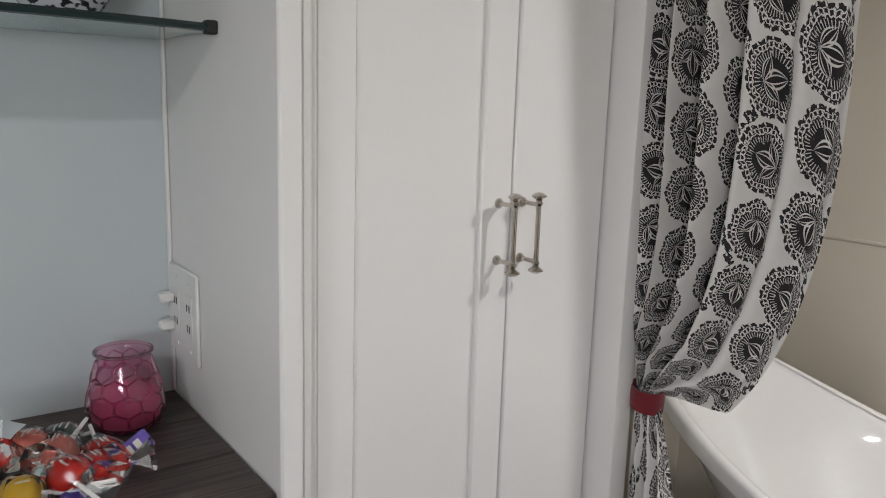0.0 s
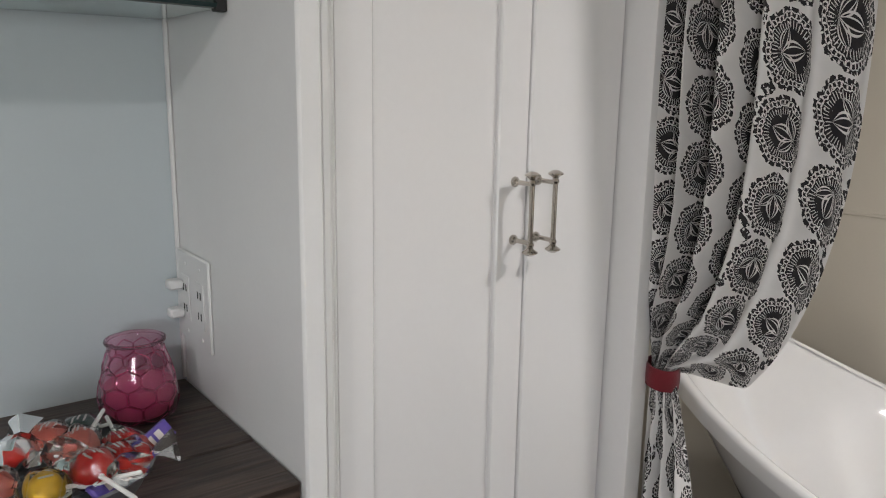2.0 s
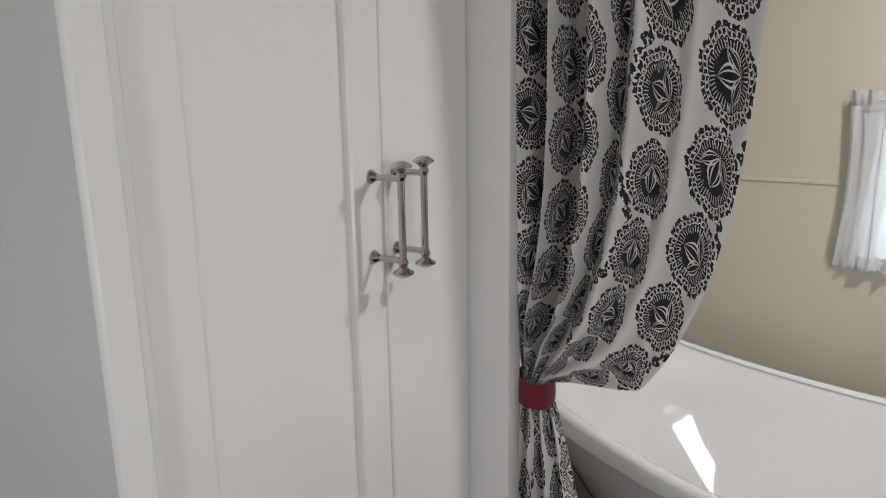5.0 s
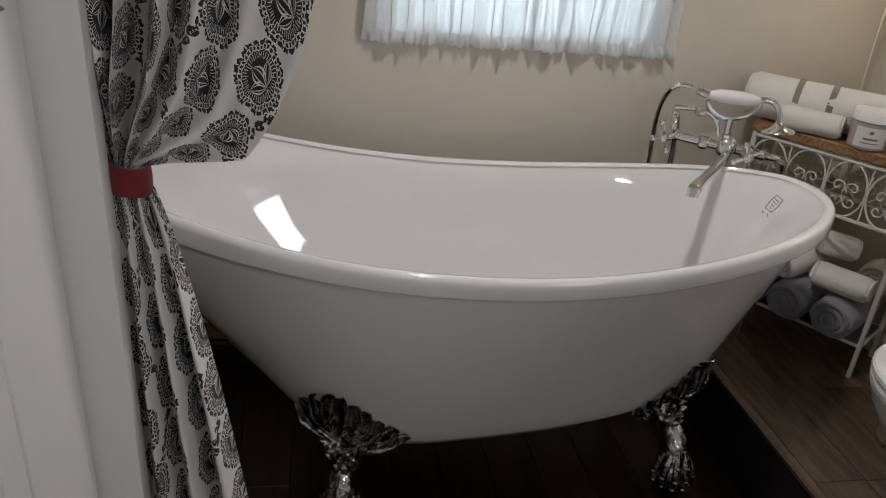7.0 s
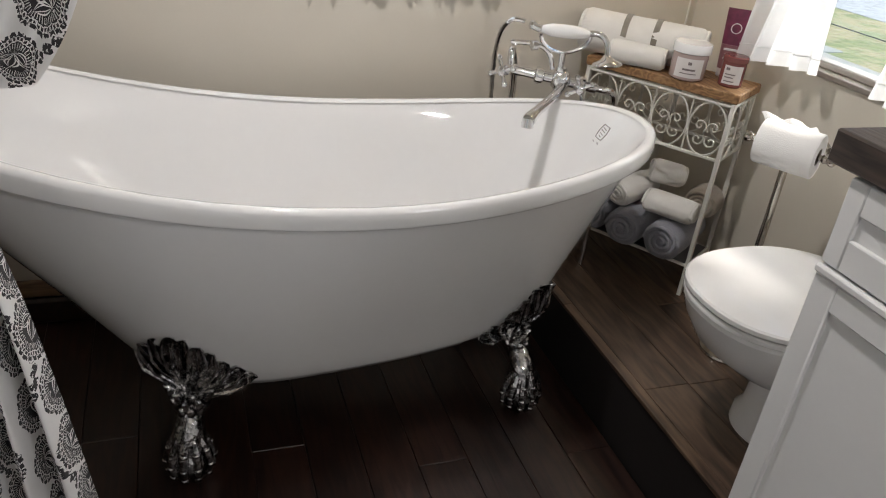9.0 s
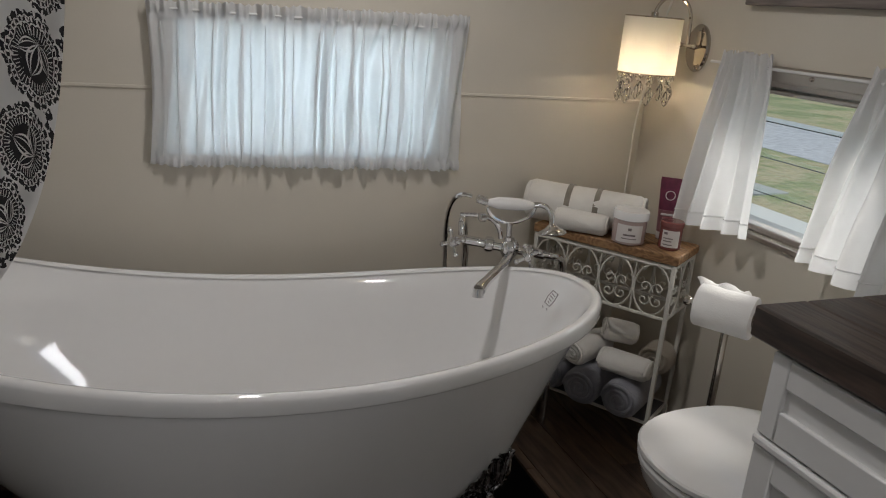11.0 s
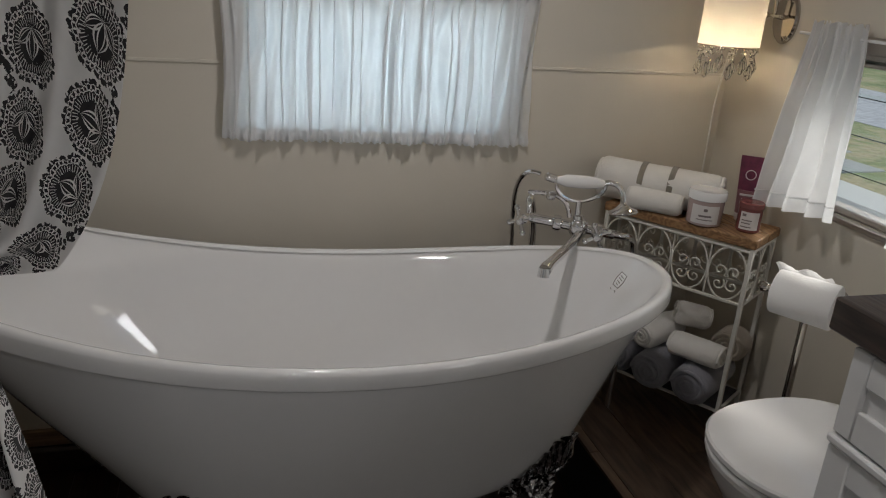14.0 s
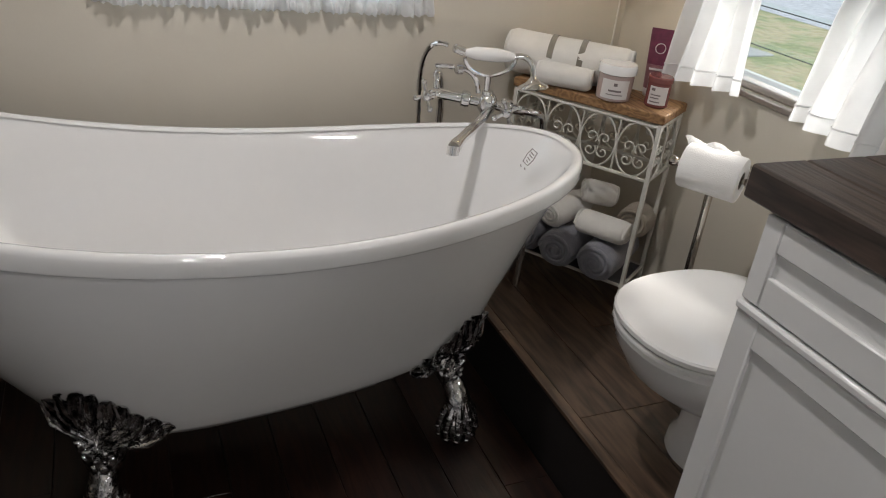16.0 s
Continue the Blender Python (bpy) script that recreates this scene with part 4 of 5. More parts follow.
# ---- corner table with iron scrollwork ----
T0 = Vector((2.048, -1.036, 0.0))
U_ = Vector((math.cos(radians(34)), math.sin(radians(34)), 0))
V_ = Vector((U_.y, -U_.x, 0))
TL, TW, ZT = 0.445, 0.186, 0.612
TM = Matrix(((U_.x, V_.x, 0, T0.x), (U_.y, V_.y, 0, T0.y), (0, 0, 1, 0), (0, 0, 0, 1)))


def on_table(u, v, z=ZT):
    return TM @ Vector((u, v, z))


table = thing("side_table", T0, "small cream iron side table with scrollwork and a wooden top", "table")
for k in range(2):
    v0 = k * TW / 2
    part("top_board", box(B(), 0, TL, v0 + 0.0005, v0 + TW / 2 - 0.0005, ZT - 0.026, ZT, 0.003, TM), M_TABLE, table, "worn warm brown plank")
INS = 0.010
corners = [(INS, INS), (TL - INS, INS), (INS, TW - INS), (TL - INS, TW - INS)]
for u, v in corners:
    part("leg", box(B(), u - 0.006, u + 0.006, v - 0.006, v + 0.006, 0.0, ZT - 0.027, 0.0015, TM), M_IRON, table)
ZA, ZS = 0.425, 0.098
for z in (ZT - 0.036, ZA, ZS):
    for (a, b), (c, d) in ((corners[0], corners[1]), (corners[2], corners[3]), (corners[0], corners[2]), (corners[1], corners[3])):
        bm = B()
        tube(bm, [on_table(a, b, z), on_table(c, d, z)], 0.005, 6)
        part("rail", bm, M_IRON, table)
part("shelf_sheet", box(B(), INS, TL - INS, INS, TW - INS, ZS - 0.002, ZS + 0.002, 0, TM), M_BOWL, table, "dark lower shelf sheet")


def spiral(c, r, start, turns, sgn, n=18):
    return [(c[0] + r * (1 - 0.82 * i / n) * math.cos(start + sgn * 2 * math.pi * turns * i / n), c[1] + r * (1 - 0.82 * i / n) * math.sin(start + sgn * 2 * math.pi * turns * i / n)) for i in range(n + 1)]


def scroll_cell(s0, s1, place, name="scroll"):
    """An oval ring with four curling scrolls, between two uprights."""
    bm = B()
    cx, cz = (s0 + s1) / 2, (ZA + ZT - 0.036) / 2
    hw, hh = (s1 - s0) / 2 - 0.002, (ZT - 0.036 - ZA) / 2 - 0.002
    ring = [place(cx + hw * math.cos(t), cz + hh * math.sin(t)) for t in (2 * math.pi * i / 28 for i in range(28))]
    tube(bm, ring, 0.0028, 6, True)
    rr = hw * 0.36
    for sx in (-1, 1):
        for sz in (-1, 1):
            c = (cx + sx * rr * 1.02, cz - hh * 0.18 + sz * rr * 1.02)
            st = math.atan2(-sz, -sx)
            tube(bm, [place(*p) for p in spiral(c, rr, st, 1.15, -sx * sz)], 0.0024, 6)
    tube(bm, [place(s1, ZA), place(s1, ZT - 0.036)], 0.0024, 6)
    return part(name, bm, M_IRON, table)


for v in (INS, TW - INS):
    for k in range(4):
        w = (TL - 2 * INS) / 4
        scroll_cell(INS + k * w, INS + (k + 1) * w, lambda s, z, v=v: on_table(s, v, z))
for u in (INS, TL - INS):
    for k in range(2):
        w = (TW - 2 * INS) / 2
        scroll_cell(INS + k * w, INS + (k + 1) * w, lambda s, z, u=u: on_table(u, s, z))


def towel_roll(name, p, q, r, material, label, bands=(), squash=1.0, group=""):
    """A rolled towel along p to q with spiral ends and a loose outer flap."""
    p, q = Vector(p), Vector(q)
    m, length = aim(p, q), (q - p).length
    tw = thing(name, p - Vector((0, 0, r * squash)), label, "towel", group)
    rings, n = [], 40
    inv = m.to_3x3().inverted()
    up = inv @ Vector((0, 0, 1))
    for z, f in ((-0.004, 0.80), (0.0, 0.93), (0.010, 1.0), (length * 0.35, 1.01), (length * 0.7, 0.995), (length - 0.010, 1.0), (length, 0.93), (length + 0.004, 0.80)):
        ring = []
        for i in range(n):
            t = 2 * math.pi * i / n
            rr = r * f * (1 + 0.035 * math.sin(2 * t + 9 * z) + 0.02 * math.sin(5 * t + 31 * z) + 0.05 * (t / (2 * math.pi)))
            o = Vector((rr * math.cos(t), rr * math.sin(t), 0))
            o -= up * (o.dot(up) * (1 - squash))
            ring.append(m @ (o + Vector((0, 0, z))))
        rings.append(ring)
    part("roll", loft(B(), rings), material, tw, smooth=60)
    for z, s in ((-0.005, -1), (length + 0.005, 1)):
        bm = B()
        pts = []
        for i in range(46):
            f = i / 45
            t = 2 * math.pi * 2.6 * f
            o = Vector((r * 0.9 * (1 - 0.85 * f) * math.cos(t), r * 0.9 * (1 - 0.85 * f) * math.sin(t), 0))
            o -= up * (o.dot(up) * (1 - squash))
            pts.append(m @ (o + Vector((0, 0, z))))
        tube(bm, pts, r * 0.105, 7)
        part("rolled_end", bm, material, tw, "spiral rolled end", 60)
    for b0, b1 in bands:
        rings = [[m @ (lambda o: o - up * (o.dot(up) * (1 - squash)))(Vector((r * k * math.cos(2 * math.pi * i / n) * (1 + 0.05 * i / n), r * k * math.sin(2 * math.pi * i / n) * (1 + 0.05 * i / n), 0))) + (q - p).normalized() * z for i in range(n)] for z, k in ((b0, 1.0), (b0, 1.03), (b1, 1.03), (b1, 1.0))]
        part("band", loft(B(), rings, True, False, False), M_BAND, tw, "dark woven band", 60)
    return tw


towel_roll("bath_towel", on_table(0.490, 0.045, ZT + 0.062), on_table(0.165, 0.122, ZT + 0.062), 0.058, M_TOWEL, "large rolled cream towel with two dark woven bands", ((0.115, 0.131), (0.200, 0.216)))
towel_roll("hand_towel", on_table(0.372, 0.004, ZT + 0.032), on_table(0.235, 0.036, ZT + 0.032), 0.031, M_TOWEL, "small rolled white hand towel on the table")
sh = ZS + 0.006
SHELF = "towels on the shelf"
towel_roll("grey_towel", on_table(0.090, -0.030, sh + 0.056), on_table(0.090, 0.175, sh + 0.056), 0.056, M_TOWEL_G, "rolled grey towel on the lower shelf", squash=0.95, group=SHELF)
towel_roll("grey_towel", on_table(0.213, -0.035, sh + 0.055), on_table(0.213, 0.175, sh + 0.055), 0.055, M_TOWEL_G, "rolled grey towel on the lower shelf", squash=0.95, group=SHELF)
towel_roll("grey_towel", on_table(0.332, 0.000, sh + 0.050), on_table(0.332, 0.175, sh + 0.050), 0.050, M_TOWEL_G, "rolled grey towel on the lower shelf", group=SHELF)
towel_roll("white_towel", on_table(0.040, 0.035, sh + 0.144), on_table(0.175, 0.030, sh + 0.144), 0.046, M_TOWEL, "folded white towel lying on the grey ones", squash=0.72, group=SHELF)
towel_roll("white_towel", on_table(0.262, 0.000, sh + 0.140), on_table(0.232, 0.150, sh + 0.146), 0.042, M_TOWEL, "rolled white towel lying on the grey ones", squash=0.9, group=SHELF)
towel_roll("white_towel", on_table(0.205, 0.090, sh + 0.212), on_table(0.130, 0.135, sh + 0.200), 0.034, M_TOWEL, "rolled white towel on top of the pile", group=SHELF)
towel_roll("tan_towel", on_table(0.050, 0.105, sh + 0.150), on_table(0.050, 0.180, sh + 0.150), 0.048, M_TAN, "rolled tan towel behind the white ones", squash=0.9, group=SHELF)


def bars(parent, at_fn, rows, material=M_INK):
    """Unreadable printing as thin raised bars; at_fn(a, z) wraps them on the surface."""
    for a0, a1, z0, z1 in rows:
        bm = B()
        n = 6
        lo = [at_fn(a0 + (a1 - a0) * i / n, z0) for i in range(n + 1)]
        hi = [at_fn(a0 + (a1 - a0) * i / n, z1) for i in range(n + 1)]
        loft(bm, [lo, hi], False)
        part("print", bm, material, parent)


def label_wrap(parent, c, r, a0, a1, z0, z1, rows):
    def fn(a, z, k=0.0008):
        return Vector((c[0] + (r + k) * math.cos(a), c[1] + (r + k) * math.sin(a), c[2] + z))
    n = 16
    lab = part("label", loft(B(), [[fn(a0 + (a1 - a0) * i / n, z) for i in range(n + 1)] for z in (z0, z1)], False), M_LABEL, parent, "pale paper label")
    bars(lab, lambda a, z: fn(a, z, 0.0016), rows)


cj = Vector((2.205, -0.976, ZT))
candle = thing("candle", cj, "dusty rose glass candle with white lid and pale label", "candle")
part("glass", lathe(B(), [(0.041, 0), (0.046, 0.004), (0.047, 0.062), (0.045, 0.072)], cj, 32), M_DUSTY, candle, "dusty rose glass")
part("lid", lathe(B(), [(0.047, 0.070), (0.0505, 0.072), (0.0505, 0.092), (0.048, 0.096), (0.0, 0.0965)], cj, 32, cap1=False), M_CHINA, candle, "white screw lid")
aw = math.atan2(0.15 - cj.y, 0.5 - cj.x)
label_wrap(candle, cj, 0.0472, aw - 0.80, aw + 0.80, 0.010, 0.060, ((aw - 0.10, aw + 0.10, 0.044, 0.052), (aw - 0.35, aw + 0.35, 0.029, 0.034), (aw - 0.45, aw + 0.45, 0.020, 0.0225)))
cp = Vector((2.135, -1.066, ZT))
candle2 = thing("candle", cp, "small rose-brown glass candle with a lid and label", "candle")
part("glass", lathe(B(), [(0.027, 0), (0.031, 0.004), (0.031, 0.066)], cp, 28), M_ROSE, candle2)
part("lid", lathe(B(), [(0.031, 0.064), (0.033, 0.066), (0.033, 0.078), (0.030, 0.081), (0.0, 0.0815)], cp, 28, cap1=False), M_ROSE, candle2, "rose-brown lid")
aw = math.atan2(0.15 - cp.y, 0.5 - cp.x)
label_wrap(candle2, cp, 0.0312, aw - 0.8, aw + 0.8, 0.010, 0.058, ((aw - 0.62, aw - 0.30, 0.046, 0.053), (aw - 0.62, aw + 0.2, 0.034, 0.037), (aw - 0.62, aw + 0.1, 0.026, 0.029), (aw - 0.62, aw + 0.2, 0.016, 0.019)))

tq = Vector((2.222, -1.112, ZT))
lotion = thing("lotion_tube", tq, "tall plum and mauve lotion tube standing on its cap", "toiletry")
tm = Matrix.Translation(tq) @ Matrix.Rotation(aw - math.pi / 2, 4, "Z")
def tube_ring(rx, ry, z):
    return [tm @ Vector((rx * math.copysign(abs(math.cos(t)) ** 0.8, math.cos(t)), ry * math.sin(t), z)) for t in (2 * math.pi * i / 28 for i in range(28))]


part("cap", loft(B(), [tube_ring(0.021, 0.017, 0.0), tube_ring(0.022, 0.018, 0.002), tube_ring(0.0225, 0.018, 0.022)]), M_LABEL, lotion, "pale flip cap")
part("lower_half", loft(B(), [tube_ring(0.0235, 0.018, 0.0225), tube_ring(0.0255, 0.0172, 0.056), tube_ring(0.0275, 0.0155, 0.088)]), M_MAUVE, lotion, "mauve lower half")
uh = part("upper_half", loft(B(), [tube_ring(0.0276, 0.0155, 0.0885), tube_ring(0.030, 0.0115, 0.130), tube_ring(0.0325, 0.0050, 0.170), tube_ring(0.0325, 0.0022, 0.182)]), M_PLUM, lotion, "plum patterned upper half with a crimped end")
part("emblem", tube(B(), [tm @ Vector((0.013 * math.cos(a), 0.0120, 0.132 + 0.013 * math.sin(a))) for a in (2 * math.pi * i / 20 for i in range(20))], 0.0013, 5, True), M_LABEL, uh, "pale ring emblem")
for z0, w in ((0.074, 0.019), (0.060, 0.013), (0.050, 0.015), (0.038, 0.012)):
    part("print", box(B(), -w, w, 0.0150, 0.0188, z0, z0 + 0.005, 0, tm), M_LABEL, lotion)

# ---- toilet ----
toilet = thing("toilet", (1.54, -0.87, 0.0), "white porcelain toilet with a closed lid", "toilet")


def egg(sx, yf, yb, z, cy=-0.850, cx=1.530, n=40):
    z, cy, cx = z * 0.90, cy - (0.02 if z > 0.3 else -0.005), cx - (0.03 if z < 0.17 else 0.0)
    q = 2 / 2.35 if z > 0.15 else 1.0
    pts = []
    for i in range(n):
        c, s = math.cos(2 * math.pi * i / n), math.sin(2 * math.pi * i / n)
        pts.append((cx + sx * math.copysign(abs(c) ** q, c), cy + (yf if s > 0 else yb) * math.copysign(abs(s) ** q, s), z))
    return pts


part("pedestal", loft(B(), [egg(0.105, 0.10, 0.16, 0.0, -0.93), egg(0.103, 0.098, 0.16, 0.03, -0.93), egg(0.088, 0.085, 0.15, 0.06, -0.93), egg(0.084, 0.080, 0.15, 0.15, -0.93), egg(0.10, 0.10, 0.16, 0.19, -0.92)]), M_CHINA, toilet)
part("bowl", loft(B(), [egg(0.085, 0.085, 0.14, 0.165, -0.92), egg(0.125, 0.140, 0.17, 0.205, -0.90), egg(0.160, 0.190, 0.19, 0.265, -0.88), egg(0.178, 0.218, 0.20, 0.325, -0.852), egg(0.183, 0.226, 0.20, 0.358), egg(0.180, 0.222, 0.20, 0.366)]), M_CHINA, toilet)
part("seat", loft(B(), [egg(0.182, 0.224, 0.20, 0.3685), egg(0.187, 0.230, 0.205, 0.372), egg(0.187, 0.230, 0.205, 0.380), egg(0.184, 0.227, 0.203, 0.384)]), M_CHINA, toilet)
part("lid", loft(B(), [egg(0.184, 0.226, 0.205, 0.3865), egg(0.189, 0.232, 0.208, 0.391), egg(0.189, 0.232, 0.208, 0.401), egg(0.185, 0.228, 0.204, 0.4055), egg(0.12, 0.15, 0.13, 0.4075)]), M_CHINA, toilet, "closed white lid")
for xx in (1.47, 1.61):
    part("hinge", box(B(), xx - 0.02, xx + 0.02, -1.115, -1.085, 0.330, 0.358, 0.006), M_CHINA, toilet)
part("rear_block", box(B(), 1.42, 1.68, -1.190, -1.105, 0.0, 0.355, 0.02, seg=3), M_CHINA, toilet)

# ---- toilet paper stand ----
stand = thing("paper_stand", (1.790, -1.000, 0.0), "nickel toilet paper stand with a white roll", "paper stand")
pa, pb = Vector((1.782, -0.877, 0.602)), Vector((1.656, -0.955, 0.602))
mid = pa.lerp(pb, 0.5)
off = Vector((0.030, -0.042, 0))
part("base", lathe(B(), [(0.066, 0), (0.068, 0.004), (0.066, 0.010), (0.02, 0.016), (0.012, 0.03)], (1.790, -1.000, 0.0), 28), M_NICKEL, stand)
part("pole", rod(B(), (1.790, -1.000, 0.012), (1.796, -1.000, 0.58), 0.0095, seg=14), M_NICKEL, stand)
bm = B()
tube(bm, bez((1.796, -1.000, 0.575), (1.796, -1.000, 0.64), pb + off + Vector((0, 0, 0.02)), pb + off, 8) + [pb], 0.006, 8)
rod(bm, pa, pb, 0.0065, seg=10)
for p, s in ((pa, 1), (pb, -1)):
    d = (pa - pb).normalized() * s
    lathe(bm, [(0.006, -0.006), (0.011, 0.0), (0.008, 0.006), (0.0125, 0.014), (0.0115, 0.021), (0.004, 0.026)], seg=14, m=aim(p, p + d))
part("arm", bm, M_NICKEL, stand, "nickel arm with ball finials")
d = (pb - pa).normalized()
m = aim(pa + d * 0.010, pb)
L_R = (pb - pa).length - 0.022
roll = part("roll", lathe(B(), [(0.020, 0), (0.0475, 0), (0.0495, 0.003), (0.0495, L_R - 0.003), (0.0475, L_R), (0.020, L_R), (0.020, 0)], seg=36, m=m, cap0=False, cap1=False), M_PAPER, stand, "white paper roll")
part("core", lathe(B(), [(0.0196, 0.001), (0.0196, L_R - 0.001), (0.0180, L_R - 0.001), (0.0180, 0.001)], seg=24, m=m, cap0=False, cap1=False), M_BAND, roll, "cardboard core")
bm = B()
rng = random.Random(3)
rows = []
for i in range(15):
    f = i / 14
    base = pa.lerp(pb, 0.12 + 0.80 * f) + Vector((0.010, 0.004, 0.044))
    rows.append([base + Vector((0.026 * k, -0.008 * k + 0.003 * math.sin(i * 1.1), 0.010 * math.sin(1.6 * k) + 0.005 * math.sin(i * 0.9) * k + rng.uniform(-0.0015, 0.0015))) for k in (0.0, 0.4, 0.8, 1.0)])
part("loose_sheet", loft(bm, rows, False), M_PAPER, roll, "ruffled loose end of the paper", 60)

# ---- vanity ----
van = thing("vanity_cabinet", (0.6, -0.85, 0.0), "white vanity cabinet with sunk-panel drawer and door fronts", "cabinet")
part("body", box(B(), -0.30, 1.274, Y_RIGHT + 0.004, -0.606, 0.0, 0.752, 0.002), M_WHITE, van)
xs = (1.268, 0.790, 0.312, -0.166)
for x1, x0 in zip(xs, xs[1:]):
    yf = -0.605
    for name, z0, z1, st, foot, head, sink, label in (("drawer", 0.608, 0.746, 0.034, 0.052, 0.048, 0.008, "shallow drawer front"), ("door", 0.05, 0.588, 0.046, 0.046, 0.046, 0.009, "")):
        front = part(name, box(B(), x0 + st, x1 - st + 0.002, yf - 0.0005, yf + 0.018 - sink, z0 + foot - 0.002, z1 - head + 0.002), M_WHITE, van, label)
        for piece, a, b, c, e in (("stile", x0 + 0.006, x0 + 0.006 + st, z0, z1), ("stile", x1 - st, x1, z0, z1), ("rail", x0 + 0.006 + st, x1 - st, z0, z0 + foot), ("rail", x0 + 0.006 + st, x1 - st, z1 - head, z1)):
            part(piece, box(B(), a, b, yf, yf + 0.018, c, e, 0.0025), M_WHITE, front)
    part("ledge", box(B(), x0 + 0.006, x1 + 0.002, yf + 0.002, yf + 0.024, 0.590, 0.605, 0.004), M_WHITE, van)
worktop = thing("worktop", (0.6, -0.85, 0.753), "thick dark stained wooden vanity top of joined boards", "worktop")
ys = (-0.576, -0.68, -0.80, -0.94, -1.08, -1.190)
for y1, y0 in zip(ys, ys[1:]):
    part("board", box(B(), -0.33, 1.314, y0 + 0.0006, y1 - 0.0006, 0.7535, 0.805, 0.0035), M_COUNTER, worktop)

# ---- wall sconce ----
SP = Vector((2.310, Y_RIGHT, 1.153))
LC = Vector((2.338, -1.045, 1.150))
sconce = thing("wall_sconce", SP, "lit wall sconce with pleated ivory shade and crystal drops", "wall lamp")
part("backplate", lathe(B(), [(0.046, 0.001), (0.047, 0.008), (0.043, 0.014), (0.030, 0.017), (0.0, 0.018)], seg=32, m=Matrix.Translation(SP) @ Matrix.Rotation(radians(-90), 4, "X"), cap1=False, squash=(1, 1.42)), M_NICKEL, sconce, "oval nickel backplate")
bm = B()
a0 = SP + Vector((0.0, 0.045, 0.005))
tube(bm, [SP + Vector((0, 0.014, 0.0)), a0], 0.006, 8)
tube(bm, [a0, a0 + Vector((0, 0.002, 0.06))] + bez(a0 + Vector((0, 0.002, 0.06)), a0 + Vector((0, 0.004, 0.15)), LC + Vector((0, -0.01, 0.155)), LC + Vector((0, 0, 0.085)), 14), 0.005, 8)
rod(bm, a0 - Vector((0.03, 0, 0)), a0 + Vector((0.03, 0, 0)), 0.0045, seg=8)
for s in (-1, 1):
    ball(bm, a0 + Vector((0.03 * s, 0, 0)), 0.007, (1, 1, 1), None, 10, 7)
part("arm", bm, M_NICKEL, sconce, "curved nickel arm")
R_S = 0.079
prof_n = 96
rings = [[LC + Vector(((R_S + (0.0016 if i % 2 else -0.0016)) * math.cos(2 * math.pi * i / prof_n), (R_S + (0.0016 if i % 2 else -0.0016)) * math.sin(2 * math.pi * i / prof_n), z)) for i in range(prof_n)] for z in (-0.076, 0.076)]
shade = part("shade", loft(B(), rings, True, False, False), M_SHADE, sconce, "pleated ivory fabric drum shade", 180)
for z in (-0.077, 0.077):
    part("shade_ring", tube(B(), [LC + Vector((R_S * math.cos(a), R_S * math.sin(a), z)) for a in (2 * math.pi * i / 40 for i in range(40))], 0.0022, 6, True), M_NICKEL, shade)
bm = B()
for k in range(3):
    a = 2 * math.pi * k / 3
    rod(bm, LC + Vector((0, 0, 0.077)), LC + Vector((R_S * math.cos(a), R_S * math.sin(a), 0.077)), 0.0018, seg=6)
rod(bm, LC + Vector((0, 0, 0.09)), LC + Vector((0, 0, 0.045)), 0.010, seg=12)
part("spider", bm, M_NICKEL, sconce)
bulb_m = Nodes("warm_bulb")
bulb_m.set(colour=(0.9, 0.85, 0.7), rough=0.4)
bulb_m.bsdf.inputs["Emission Color"].default_value = (1.0, 0.70, 0.36, 1)
bulb_m.bsdf.inputs["Emission Strength"].default_value = 14.0
bulb = part("bulb", ball(B(), LC + Vector((0, 0, -0.036)), 0.022, (1, 1, 1.25)), bulb_m.mat, sconce, "glowing warm bulb")
for k in range(14):
    a = 2 * math.pi * k / 14
    c = LC + Vector(((R_S - 0.008) * math.cos(a), (R_S - 0.008) * math.sin(a), -0.078))
    n_drop = 2 if k % 2 else 3
    bm = B()
    for j in range(n_drop - 1):
        ball(bm, c - Vector((0, 0, 0.009 + 0.016 * j)), 0.0085, (1, 1, 1), None, 8, 5)
    lathe(bm, [(0.001, 0.0), (0.0070, -0.010), (0.0110, -0.024), (0.0075, -0.036), (0.001, -0.042)], c - Vector((0, 0, 0.010 + 0.016 * (n_drop - 1))), 8)
    part("crystal_drop", bm, M_CRYSTAL, sconce, "cut crystal drop", 20)
cord = thing("lamp_cord", (2.51, -1.15, 0.62), "thin cream lamp cord running along the wall", "cable")
part("cord", tube(B(), bez((2.515, -1.160, 0.62), (2.522, -1.175, 0.78), (2.524, -1.155, 0.88), (2.520, -1.180, 1.0), 14) + bez((2.520, -1.180, 1.0), (2.515, -1.188, 1.15), (2.46, -1.188, 1.3), (2.36, -1.188, 1.55), 14)[1:] + [Vector((2.28, -1.188, Z_CEIL))], 0.0032, 6), M_IRON, cord)

